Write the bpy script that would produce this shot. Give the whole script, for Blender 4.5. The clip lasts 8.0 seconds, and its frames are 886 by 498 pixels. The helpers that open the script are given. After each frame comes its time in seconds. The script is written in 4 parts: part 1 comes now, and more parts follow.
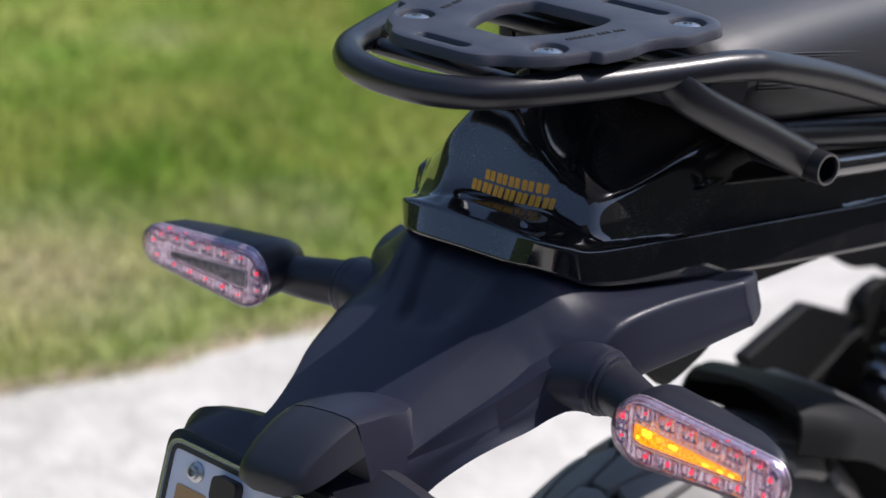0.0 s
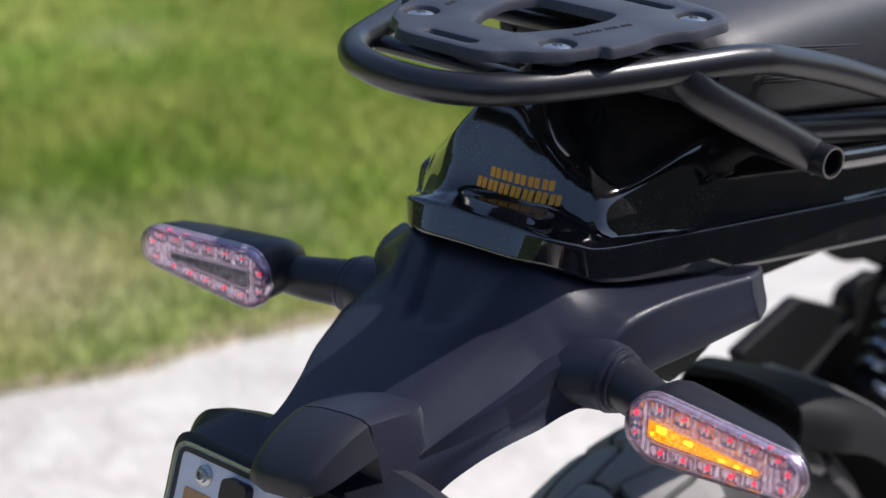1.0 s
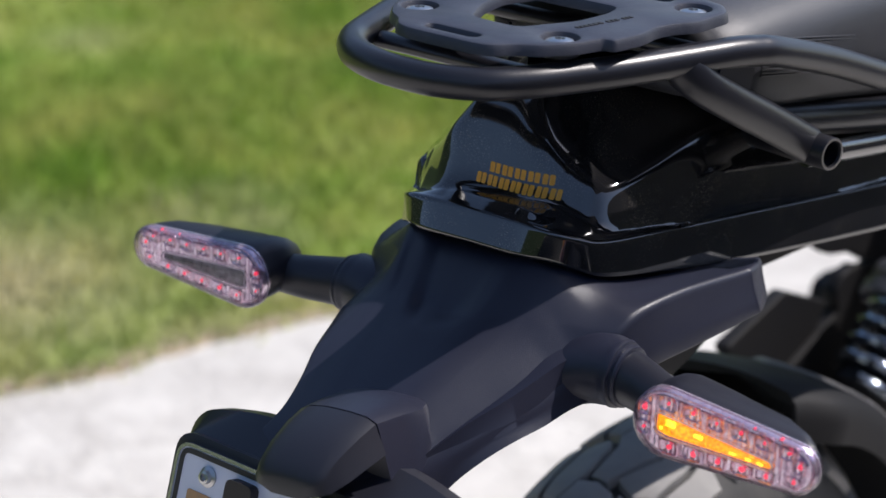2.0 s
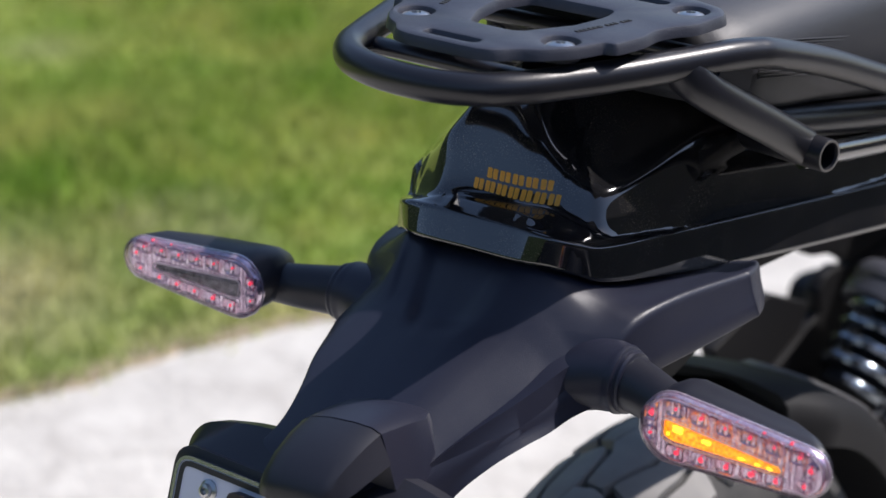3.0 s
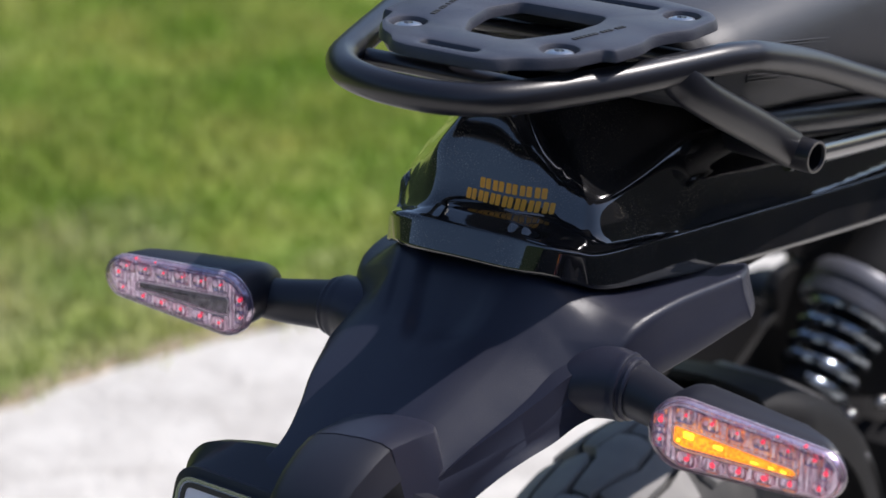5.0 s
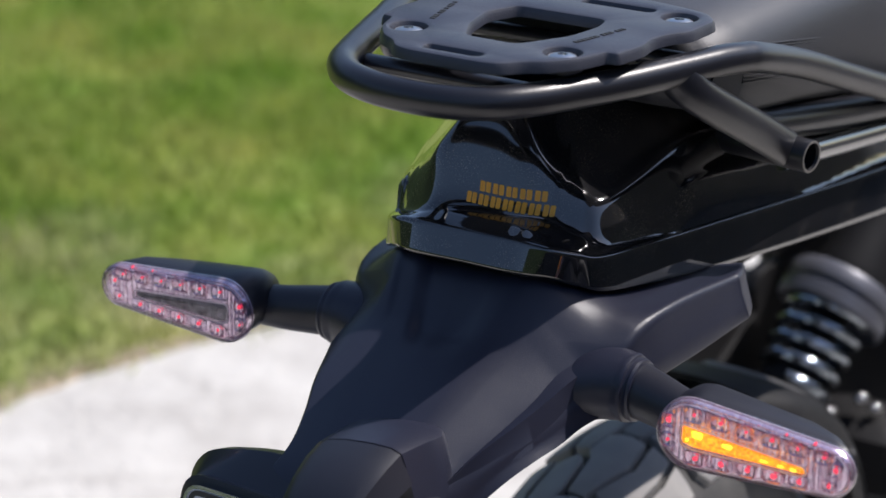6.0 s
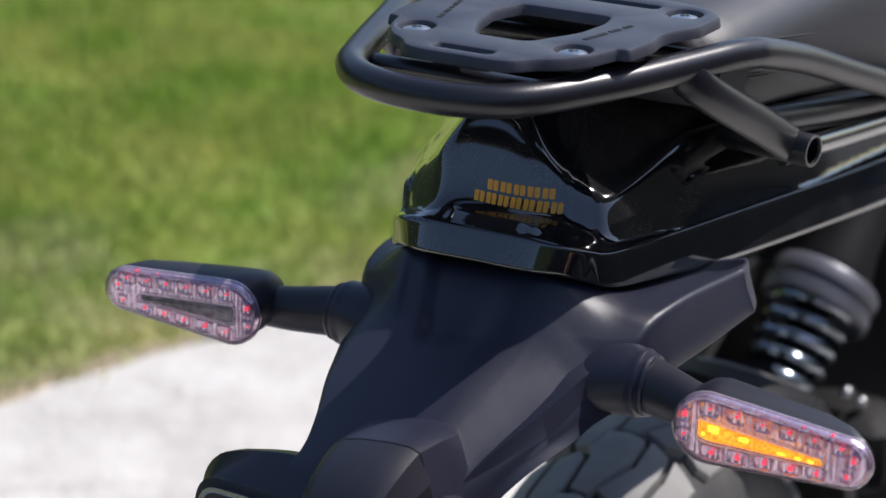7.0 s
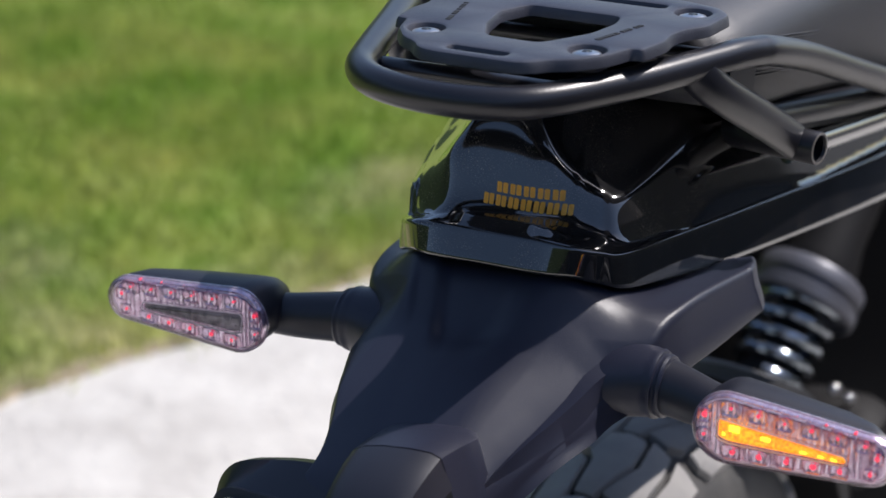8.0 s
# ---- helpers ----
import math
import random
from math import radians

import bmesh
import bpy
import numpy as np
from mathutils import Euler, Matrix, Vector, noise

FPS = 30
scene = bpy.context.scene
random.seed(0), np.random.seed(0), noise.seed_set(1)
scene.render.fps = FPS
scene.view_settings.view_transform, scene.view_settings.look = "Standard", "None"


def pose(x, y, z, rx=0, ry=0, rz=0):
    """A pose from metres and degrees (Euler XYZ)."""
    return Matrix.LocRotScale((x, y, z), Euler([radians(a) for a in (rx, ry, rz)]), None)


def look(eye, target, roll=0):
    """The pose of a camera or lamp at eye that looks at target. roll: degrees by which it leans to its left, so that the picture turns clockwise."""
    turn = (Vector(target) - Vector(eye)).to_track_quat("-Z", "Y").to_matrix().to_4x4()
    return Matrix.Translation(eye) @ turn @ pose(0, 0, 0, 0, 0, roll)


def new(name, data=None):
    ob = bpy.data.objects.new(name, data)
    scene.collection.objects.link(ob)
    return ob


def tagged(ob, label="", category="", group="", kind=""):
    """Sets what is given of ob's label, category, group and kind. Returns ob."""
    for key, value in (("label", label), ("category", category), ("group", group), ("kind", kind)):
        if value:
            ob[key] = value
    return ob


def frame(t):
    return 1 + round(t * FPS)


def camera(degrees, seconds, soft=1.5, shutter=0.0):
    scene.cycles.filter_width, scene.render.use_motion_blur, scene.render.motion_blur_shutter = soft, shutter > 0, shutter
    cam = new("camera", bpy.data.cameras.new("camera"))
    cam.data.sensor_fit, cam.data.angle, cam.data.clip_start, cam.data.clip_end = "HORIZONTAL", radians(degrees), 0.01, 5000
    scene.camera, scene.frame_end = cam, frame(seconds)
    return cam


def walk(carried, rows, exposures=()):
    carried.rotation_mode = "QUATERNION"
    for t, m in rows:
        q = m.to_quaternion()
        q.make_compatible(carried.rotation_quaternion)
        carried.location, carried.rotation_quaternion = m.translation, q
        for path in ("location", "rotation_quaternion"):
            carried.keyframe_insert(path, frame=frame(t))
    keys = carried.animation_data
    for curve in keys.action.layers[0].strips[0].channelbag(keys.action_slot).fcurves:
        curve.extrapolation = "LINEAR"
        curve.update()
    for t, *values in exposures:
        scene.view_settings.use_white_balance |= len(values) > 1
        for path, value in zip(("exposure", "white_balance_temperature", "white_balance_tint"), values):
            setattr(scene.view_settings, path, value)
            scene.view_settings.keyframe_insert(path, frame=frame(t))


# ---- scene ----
from mathutils.bvhtree import BVHTree

cam = camera(25.1, 8.0)
PATH = [
    (0, (0.788, -0.952, 1.265), (-0.431, 0.454, 0.532), 1.9),
    (0.5, (0.771, -0.96, 1.263), (-0.43, 0.46, 0.529), 1.7),
    (1, (0.759, -0.967, 1.26), (-0.428, 0.466, 0.528), 1.7),
    (1.5, (0.745, -0.975, 1.256), (-0.424, 0.474, 0.524), 1.6),
    (3, (0.698, -0.992, 1.25), (-0.414, 0.504, 0.525), 1.3),
    (3.5, (0.683, -0.996, 1.248), (-0.409, 0.516, 0.525), 1.2),
    (4, (0.665, -1.005, 1.25), (-0.402, 0.525, 0.527), 1.2),
    (4.5, (0.652, -1.013, 1.25), (-0.395, 0.53, 0.528), 1.1),
    (6, (0.607, -1.044, 1.251), (-0.371, 0.547, 0.535), 0.8),
    (6.5, (0.592, -1.056, 1.251), (-0.365, 0.548, 0.535), 0.7),
    (7, (0.573, -1.067, 1.248), (-0.359, 0.553, 0.536), 0.6),
    (7.5, (0.555, -1.074, 1.247), (-0.355, 0.559, 0.535), 0.5),
    (8, (0.53, -1.081, 1.245), (-0.352, 0.568, 0.536), 0.3),
]
walk(cam, [(t, look(eye, target, roll)) for t, eye, target, roll in PATH])
cam.data.dof.use_dof = True
cam.data.dof.focus_distance = 1.27
cam.data.dof.aperture_fstop = 5.4

# ---- world, sun, exposure ----
GROUND = -0.111
SUN = Vector((0.364, 0.490, 0.791)).normalized()
world = bpy.data.worlds.new("sky")
scene.world = world
world.use_nodes = True
wn = world.node_tree.nodes
sky = wn.new("ShaderNodeTexSky")
sky.sky_type = "NISHITA"
sky.sun_disc = False
sky.sun_elevation = math.asin(SUN.z)
sky.sun_rotation = math.atan2(SUN.x, SUN.y)
sky.air_density = 1.0
sky.dust_density = 0.6
world.node_tree.links.new(sky.outputs[0], wn["Background"].inputs[0])
wn["Background"].inputs[1].default_value = 0.15
sun = new("sun", bpy.data.lights.new("sun", "SUN"))
sun.data.energy = 4.4
sun.data.angle = radians(0.55)
sun.data.color = (1.0, 0.955, 0.90)
sun.matrix_world = look(SUN * 20, (0, 0, 0))
scene.view_settings.exposure = 0.15
scene.view_settings.use_white_balance = True
scene.view_settings.white_balance_temperature = 6430
scene.view_settings.white_balance_tint = 14


# ---- materials ----
def material(name, rgb, rough=0.5, metal=0.0, second=None, scale=8.0, amount=0.35, bump=0.0, bump_scale=300.0,
             rough_var=0.0, spec=0.5, coat=0.0, emit=None, power=0.0, aniso=(1, 1, 1), depth=0.0004):
    m = bpy.data.materials.new(name)
    m.use_nodes = True
    n, l = m.node_tree.nodes, m.node_tree.links
    p = n["Principled BSDF"]
    p.inputs["Roughness"].default_value = rough
    p.inputs["Metallic"].default_value = metal
    p.inputs["Specular IOR Level"].default_value = spec
    p.inputs["Coat Weight"].default_value = coat
    p.inputs["Coat Roughness"].default_value = 0.04
    p.inputs["Coat IOR"].default_value = 1.65
    co = n.new("ShaderNodeTexCoord")
    mp = n.new("ShaderNodeMapping")
    mp.inputs["Scale"].default_value = aniso
    l.new(co.outputs["Object"], mp.inputs["Vector"])
    big = n.new("ShaderNodeTexNoise")
    big.inputs["Scale"].default_value = scale
    big.inputs["Detail"].default_value = 6
    l.new(mp.outputs[0], big.inputs["Vector"])
    ramp = n.new("ShaderNodeMapRange")
    ramp.inputs[1].default_value, ramp.inputs[2].default_value = 0.35, 0.7
    l.new(big.outputs[0], ramp.inputs[0])
    mul = n.new("ShaderNodeMath")
    mul.operation = "MULTIPLY"
    mul.inputs[1].default_value = amount
    l.new(ramp.outputs[0], mul.inputs[0])
    mix = n.new("ShaderNodeMix")
    mix.data_type = "RGBA"
    mix.inputs[6].default_value = (*rgb, 1)
    mix.inputs[7].default_value = (*(second or [c * 0.6 for c in rgb]), 1)
    l.new(mul.outputs[0], mix.inputs[0])
    l.new(mix.outputs[2], p.inputs["Base Color"])
    if rough_var:
        rr = n.new("ShaderNodeMapRange")
        rr.inputs[3].default_value, rr.inputs[4].default_value = rough - rough_var, rough + rough_var
        l.new(big.outputs[0], rr.inputs[0])
        l.new(rr.outputs[0], p.inputs["Roughness"])
    if bump:
        fine = n.new("ShaderNodeTexNoise")
        fine.inputs["Scale"].default_value = bump_scale
        fine.inputs["Detail"].default_value = 3
        l.new(mp.outputs[0], fine.inputs["Vector"])
        b = n.new("ShaderNodeBump")
        b.inputs["Strength"].default_value = bump
        b.inputs["Distance"].default_value = depth
        l.new(fine.outputs[0], b.inputs["Height"])
        l.new(b.outputs[0], p.inputs["Normal"])
    if emit:
        p.inputs["Emission Color"].default_value = (*emit, 1)
        p.inputs["Emission Strength"].default_value = power
    return m


def dusty_gloss(name):
    """Black lacquer with a clear coat and fine pale dust."""
    m = material(name, (0.009, 0.009, 0.0105), 0.07, 0, (0.014, 0.014, 0.016), 30, 0.6, coat=1.0, spec=0.45)
    n, l = m.node_tree.nodes, m.node_tree.links
    p = n["Principled BSDF"]
    co = n["Texture Coordinate"]
    speck = n.new("ShaderNodeTexNoise")
    speck.inputs["Scale"].default_value = 1400
    speck.inputs["Detail"].default_value = 1
    patch = n.new("ShaderNodeTexNoise")
    patch.inputs["Scale"].default_value = 26
    patch.inputs["Detail"].default_value = 4
    for t in (speck, patch):
        l.new(co.outputs["Object"], t.inputs["Vector"])
    a = n.new("ShaderNodeMapRange")
    a.inputs[1].default_value, a.inputs[2].default_value = 0.62, 0.74
    l.new(speck.outputs[0], a.inputs[0])
    b = n.new("ShaderNodeMapRange")
    b.inputs[1].default_value, b.inputs[2].default_value = 0.42, 0.68
    l.new(patch.outputs[0], b.inputs[0])
    c = n.new("ShaderNodeMath")
    c.operation = "MULTIPLY"
    l.new(a.outputs[0], c.inputs[0])
    l.new(b.outputs[0], c.inputs[1])
    d = n.new("ShaderNodeMath")
    d.operation = "MULTIPLY"
    d.inputs[1].default_value = 0.85
    l.new(c.outputs[0], d.inputs[0])
    old = n["Mix"]
    dust = n.new("ShaderNodeMix")
    dust.data_type = "RGBA"
    dust.inputs[7].default_value = (0.30, 0.26, 0.20, 1)
    l.new(d.outputs[0], dust.inputs[0])
    l.new(old.outputs[2], dust.inputs[6])
    l.new(dust.outputs[2], p.inputs["Base Color"])
    return m


def clear_lens(name, tint, gloss=0.10):
    m = bpy.data.materials.new(name)
    m.use_nodes = True
    n, l = m.node_tree.nodes, m.node_tree.links
    n.remove(n["Principled BSDF"])
    tr = n.new("ShaderNodeBsdfTransparent")
    tr.inputs[0].default_value = (*tint, 1)
    gl = n.new("ShaderNodeBsdfGlossy")
    gl.inputs["Roughness"].default_value = 0.06
    fr = n.new("ShaderNodeFresnel")
    fr.inputs[0].default_value = 1.5
    mx = n.new("ShaderNodeMixShader")
    l.new(fr.outputs[0], mx.inputs[0])
    l.new(tr.outputs[0], mx.inputs[1])
    l.new(gl.outputs[0], mx.inputs[2])
    l.new(mx.outputs[0], n["Material Output"].inputs[0])
    return m


GLOSS = dusty_gloss("black_lacquer")
PLASTIC = material("grained_black_plastic", (0.0170, 0.0185, 0.0330), 0.37, 0, (0.0245, 0.026, 0.042), 9, 0.6, 0.35, 1800, 0.05, spec=0.42)
HOUSING = material("smooth_black_plastic", (0.012, 0.0125, 0.020), 0.44, 0, (0.019, 0.0195, 0.028), 14, 0.5, 0.12, 900, 0.05)
POWDER = material("satin_black_powder_coat", (0.011, 0.0115, 0.0165), 0.32, 0.0, (0.015, 0.0145, 0.017), 20, 0.6, 0.2, 900, 0.03, spec=0.5)
RUBBERED = material("dark_grey_rubbery_plastic", (0.027, 0.029, 0.042), 0.44, 0, (0.048, 0.050, 0.063), 30, 0.9, 0.5, 800, 0.06)
VINYL = material("black_seat_vinyl", (0.028, 0.029, 0.035), 0.48, 0, (0.038, 0.039, 0.046), 10, 0.6, 0.5, 1100, 0.06)
STEEL = material("bright_steel", (0.50, 0.50, 0.51), 0.30, 1.0, (0.45, 0.44, 0.43), 60, 0.5, 0.1, 400, 0.08)
SOCKET = material("dark_socket", (0.02, 0.02, 0.02), 0.6)
BAREEDGE = material("bare_cut_steel", (0.36, 0.34, 0.32), 0.4, 0.7, (0.2, 0.18, 0.16), 80, 0.6)
DULLBLACK = material("dull_black_metal", (0.008, 0.008, 0.0095), 0.65, 0, (0.012, 0.011, 0.0105), 12, 0.6, 0.1, 200, spec=0.25)
GREYMETAL = material("grey_cast_metal", (0.13, 0.135, 0.16), 0.42, 0.2, (0.10, 0.10, 0.12), 30, 0.6, 0.2, 200, 0.08)
SPRING = material("dark_grey_spring", (0.46, 0.51, 0.57), 0.14, 0.95, (0.06, 0.066, 0.08), 40, 0.5, 0.1, 200, 0.08)
TYRE = material("dusty_tyre_rubber", (0.055, 0.054, 0.054), 0.85, 0, (0.11, 0.105, 0.10), 20, 0.7, 0.4, 500)
# dusty tread, its colour raised to carry the sunlight on the blocks
TREAD = material("dusty_sunlit_tread", (0.26, 0.252, 0.248), 0.8, 0, (0.35, 0.337, 0.318), 24, 0.8, 0.5, 450, 0.08)
HUGGERLIT = material("sunlit_hugger_grey", (0.17, 0.168, 0.175), 0.5, 0, (0.12, 0.118, 0.118), 10, 0.6, 0.2, 500, 0.06)
PLATEWHITE = material("reflective_white_sheet", (0.66, 0.68, 0.78), 0.45, 0, (0.56, 0.58, 0.70), 20, 0.4, 0.05, 900)
PLATERIM = material("black_rim_paint", (0.02, 0.02, 0.025), 0.45)
PLATEEDGE = material("bare_aluminium_edge", (0.55, 0.55, 0.60), 0.25, 0.9)
STICKER = material("orange_tan_sticker", (0.45, 0.26, 0.12), 0.6, 0, (0.36, 0.22, 0.12), 200, 0.7)
CLIP = material("brown_black_clip", (0.03, 0.022, 0.024), 0.5)
GOLD = material("orange_gold_decal", (0.86, 0.40, 0.035), 0.40, 0, (0.74, 0.33, 0.03), 90, 0.5)
LENS = clear_lens("clear_tinted_lens", (0.985, 0.955, 0.985))
CUP = material("pale_lilac_reflector", (0.90, 0.82, 0.92), 0.2, 0.75, (0.62, 0.44, 0.58), 260, 1.0, 0.8, 420, 0.1, aniso=(2.2, 1, 0.7))
CUPDUSK = material("dusky_lilac_cup", (0.58, 0.46, 0.62), 0.16, 0.75, (0.80, 0.70, 0.82), 320, 1.0, 0.8, 480, 0.1, aniso=(2.2, 1, 0.7))
CUPRED = material("pink_reflector_cup", (0.68, 0.40, 0.52), 0.16, 0.75, (0.86, 0.68, 0.78), 300, 1.0, 0.8, 480, 0.1, aniso=(2.2, 1, 0.7))
LEDRED = material("red_diode", (0.5, 0.02, 0.03), 0.4, emit=(1.0, 0.06, 0.12), power=0.95)
GUIDE = material("smoky_light_guide", (0.30, 0.29, 0.33), 0.2, 0.1, (0.10, 0.10, 0.115), 160, 1.0, 0.3, 500)
AMBER = material("glowing_amber_guide", (0.6, 0.2, 0.01), 0.4, 0, (0.7, 0.3, 0.02), 150, 0.7, emit=(1.0, 0.27, 0.0), power=1.35)
AMBERHOT = material("amber_diode", (0.9, 0.6, 0.05), 0.4, emit=(1.0, 0.55, 0.02), power=2.6)
CONCRETE = material("bleached_concrete", (0.650, 0.620, 0.562), 0.85, 0, (0.50, 0.47, 0.425), 14.0, 0.8, 0.9, 45, depth=0.006)
ASPHALT = material("added_dark_asphalt", (0.055, 0.054, 0.052), 0.9, 0, (0.038, 0.037, 0.036), 4.0, 0.7, 0.8, 120, depth=0.004)


def amber_mottle(m):
    """Mottle the glow between deep orange and yellow, as the moulded facets do."""
    n, l = m.node_tree.nodes, m.node_tree.links
    t = n.new("ShaderNodeTexNoise")
    t.inputs["Scale"].default_value = 620
    t.inputs["Detail"].default_value = 3
    l.new(n["Texture Coordinate"].outputs["Object"], t.inputs["Vector"])
    r = n.new("ShaderNodeValToRGB")
    r.color_ramp.elements[0].position, r.color_ramp.elements[0].color = 0.36, (0.75, 0.10, 0.0, 1)
    r.color_ramp.elements[1].position, r.color_ramp.elements[1].color = 0.66, (1.0, 0.48, 0.01, 1)
    l.new(t.outputs[0], r.inputs[0])
    l.new(r.outputs[0], n["Principled BSDF"].inputs["Emission Color"])


amber_mottle(AMBER)
BEZEL = material("clear_rim_plastic", (0.78, 0.74, 0.80), 0.10, 0.0, (0.42, 0.34, 0.42), 200, 0.6)


def joints(m):
    """Thin dark wandering joints and pits in the concrete."""
    n, l = m.node_tree.nodes, m.node_tree.links
    p = n["Principled BSDF"]
    co = n["Texture Coordinate"]
    warp = n.new("ShaderNodeTexNoise")
    warp.inputs["Scale"].default_value = 5
    l.new(co.outputs["Object"], warp.inputs["Vector"])
    add = n.new("ShaderNodeMix")
    add.data_type = "RGBA"
    add.blend_type = "ADD"
    add.inputs[0].default_value = 0.12
    l.new(co.outputs["Object"], add.inputs[6])
    l.new(warp.outputs["Color"], add.inputs[7])
    vo = n.new("ShaderNodeTexVoronoi")
    vo.feature = "DISTANCE_TO_EDGE"
    vo.inputs["Scale"].default_value = 4.2
    l.new(add.outputs[2], vo.inputs["Vector"])
    r = n.new("ShaderNodeMapRange")
    r.inputs[1].default_value, r.inputs[2].default_value = 0.01, 0.10
    r.inputs[3].default_value, r.inputs[4].default_value = 0.26, 0.0
    l.new(vo.outputs["Distance"], r.inputs[0])
    part_of = n.new("ShaderNodeTexNoise")
    part_of.inputs["Scale"].default_value = 2.1
    l.new(co.outputs["Object"], part_of.inputs["Vector"])
    g = n.new("ShaderNodeMapRange")
    g.inputs[1].default_value, g.inputs[2].default_value = 0.42, 0.60
    l.new(part_of.outputs[0], g.inputs[0])
    k = n.new("ShaderNodeMath")
    k.operation = "MULTIPLY"
    l.new(r.outputs[0], k.inputs[0])
    l.new(g.outputs[0], k.inputs[1])
    dark = n.new("ShaderNodeMix")
    dark.data_type = "RGBA"
    dark.inputs[7].default_value = (0.26, 0.23, 0.20, 1)
    l.new(k.outputs[0], dark.inputs[0])
    l.new(n["Mix"].outputs[2], dark.inputs[6])
    l.new(dark.outputs[2], p.inputs["Base Color"])


joints(CONCRETE)
SOIL = material("dry_beige_soil", (0.42, 0.335, 0.23), 0.95, 0, (0.30, 0.235, 0.15), 18, 0.8, 0.8, 120, depth=0.004)
DARKGREEN = material("dark_green_wall", (0.045, 0.075, 0.025), 0.9, 0, (0.025, 0.045, 0.015), 3, 0.7, 0.4, 30)
WALL = material("dark_brown_wall", (0.10, 0.085, 0.072), 0.85, 0, (0.14, 0.12, 0.10), 2, 0.6, 0.3, 40)


# ---- building tools ----
def mesh_ob(name, verts, faces, mat, parent=None, label="", smooth=True, sharp=40):
    me = bpy.data.meshes.new(name)
    me.from_pydata([tuple(v) for v in verts], [], faces)
    me.validate()
    bm = bmesh.new()
    bm.from_mesh(me)
    bmesh.ops.remove_doubles(bm, verts=bm.verts, dist=1e-6)
    bmesh.ops.recalc_face_normals(bm, faces=bm.faces)
    for f in bm.faces:
        f.smooth = smooth
    for e in bm.edges:
        if len(e.link_faces) == 2 and e.calc_face_angle(0) > radians(sharp):
            e.smooth = False
    bm.to_mesh(me)
    bm.free()
    me.materials.append(mat)
    ob = new(name, me)
    if parent is not None:
        ob.parent = parent
        if parent.type == "EMPTY":
            ob.matrix_parent_inverse = Matrix.Translation(-parent.location)
    return tagged(ob, label)


def spline(pts, n):
    """Points along a Catmull-Rom curve through pts."""
    p = [Vector(a) for a in pts]
    p = [2 * p[0] - p[1]] + p + [2 * p[-1] - p[-2]]
    out = []
    for i in range(1, len(p) - 2):
        for k in range(n):
            t = k / n
            a, b, c, d = p[i - 1:i + 3]
            out.append(0.5 * ((2 * b) + (c - a) * t + (2 * a - 5 * b + 4 * c - d) * t * t + (3 * b - a - 3 * c + d) * t ** 3))
    out.append(p[-2])
    return out


def sweep(pts, radius, sides=20, cap=True, squash=(1, 1), up=(0, 0, 1)):
    """Vertices and faces of a round bar along pts; radius is a number or one for each point."""
    pts = [Vector(a) for a in pts]
    verts, faces = [], []
    rad = [radius] * len(pts) if isinstance(radius, (int, float)) else radius
    for i, p in enumerate(pts):
        t = (pts[min(i + 1, len(pts) - 1)] - pts[max(i - 1, 0)]).normalized()
        side = t.cross(Vector(up)).normalized()
        top = side.cross(t).normalized()
        for k in range(sides):
            a = 2 * math.pi * k / sides
            verts.append(p + rad[i] * (math.cos(a) * squash[0] * side + math.sin(a) * squash[1] * top))
    for i in range(len(pts) - 1):
        for k in range(sides):
            a, b = i * sides + k, i * sides + (k + 1) % sides
            faces.append((a, b, b + sides, a + sides))
    if cap:
        faces.append(tuple(range(sides))[::-1])
        faces.append(tuple(range((len(pts) - 1) * sides, len(pts) * sides)))
    return verts, faces


def join(*sets):
    verts, faces = [], []
    for v, f in sets:
        o = len(verts)
        verts += list(v)
        faces += [tuple(i + o for i in g) for g in f]
    return verts, faces


def loft(rings, closed=True, cap_start=True, cap_end=True):
    n = len(rings[0])
    verts = [v for r in rings for v in r]
    faces = []
    for i in range(len(rings) - 1):
        for k in range(n if closed else n - 1):
            a, b = i * n + k, i * n + (k + 1) % n
            faces.append((a, b, b + n, a + n))
    if closed and cap_start:
        faces.append(tuple(range(n))[::-1])
    if closed and cap_end:
        faces.append(tuple(range((len(rings) - 1) * n, len(rings) * n)))
    return verts, faces


def rounded(pts, r, n=5):
    """A polygon's outline with its corners rounded by about r."""
    out = []
    pts = [Vector((*p, 0)) if len(p) == 2 else Vector(p) for p in pts]
    for i, p in enumerate(pts):
        a, b = pts[i - 1] - p, pts[(i + 1) % len(pts)] - p
        ra = min(r, a.length * 0.45, b.length * 0.45)
        s, e = p + a.normalized() * ra, p + b.normalized() * ra
        for k in range(n + 1):
            t = k / n
            out.append((1 - t) ** 2 * s + 2 * t * (1 - t) * p + t * t * e)
    return out


def offset(outline, d):
    """The flat outline (anticlockwise, in x and y) moved outwards by d."""
    out = []
    n = len(outline)
    for i, p in enumerate(outline):
        t = (outline[(i + 1) % n] - outline[i - 1]).normalized()
        out.append(p + Vector((t.y, -t.x, 0)) * d)
    return out


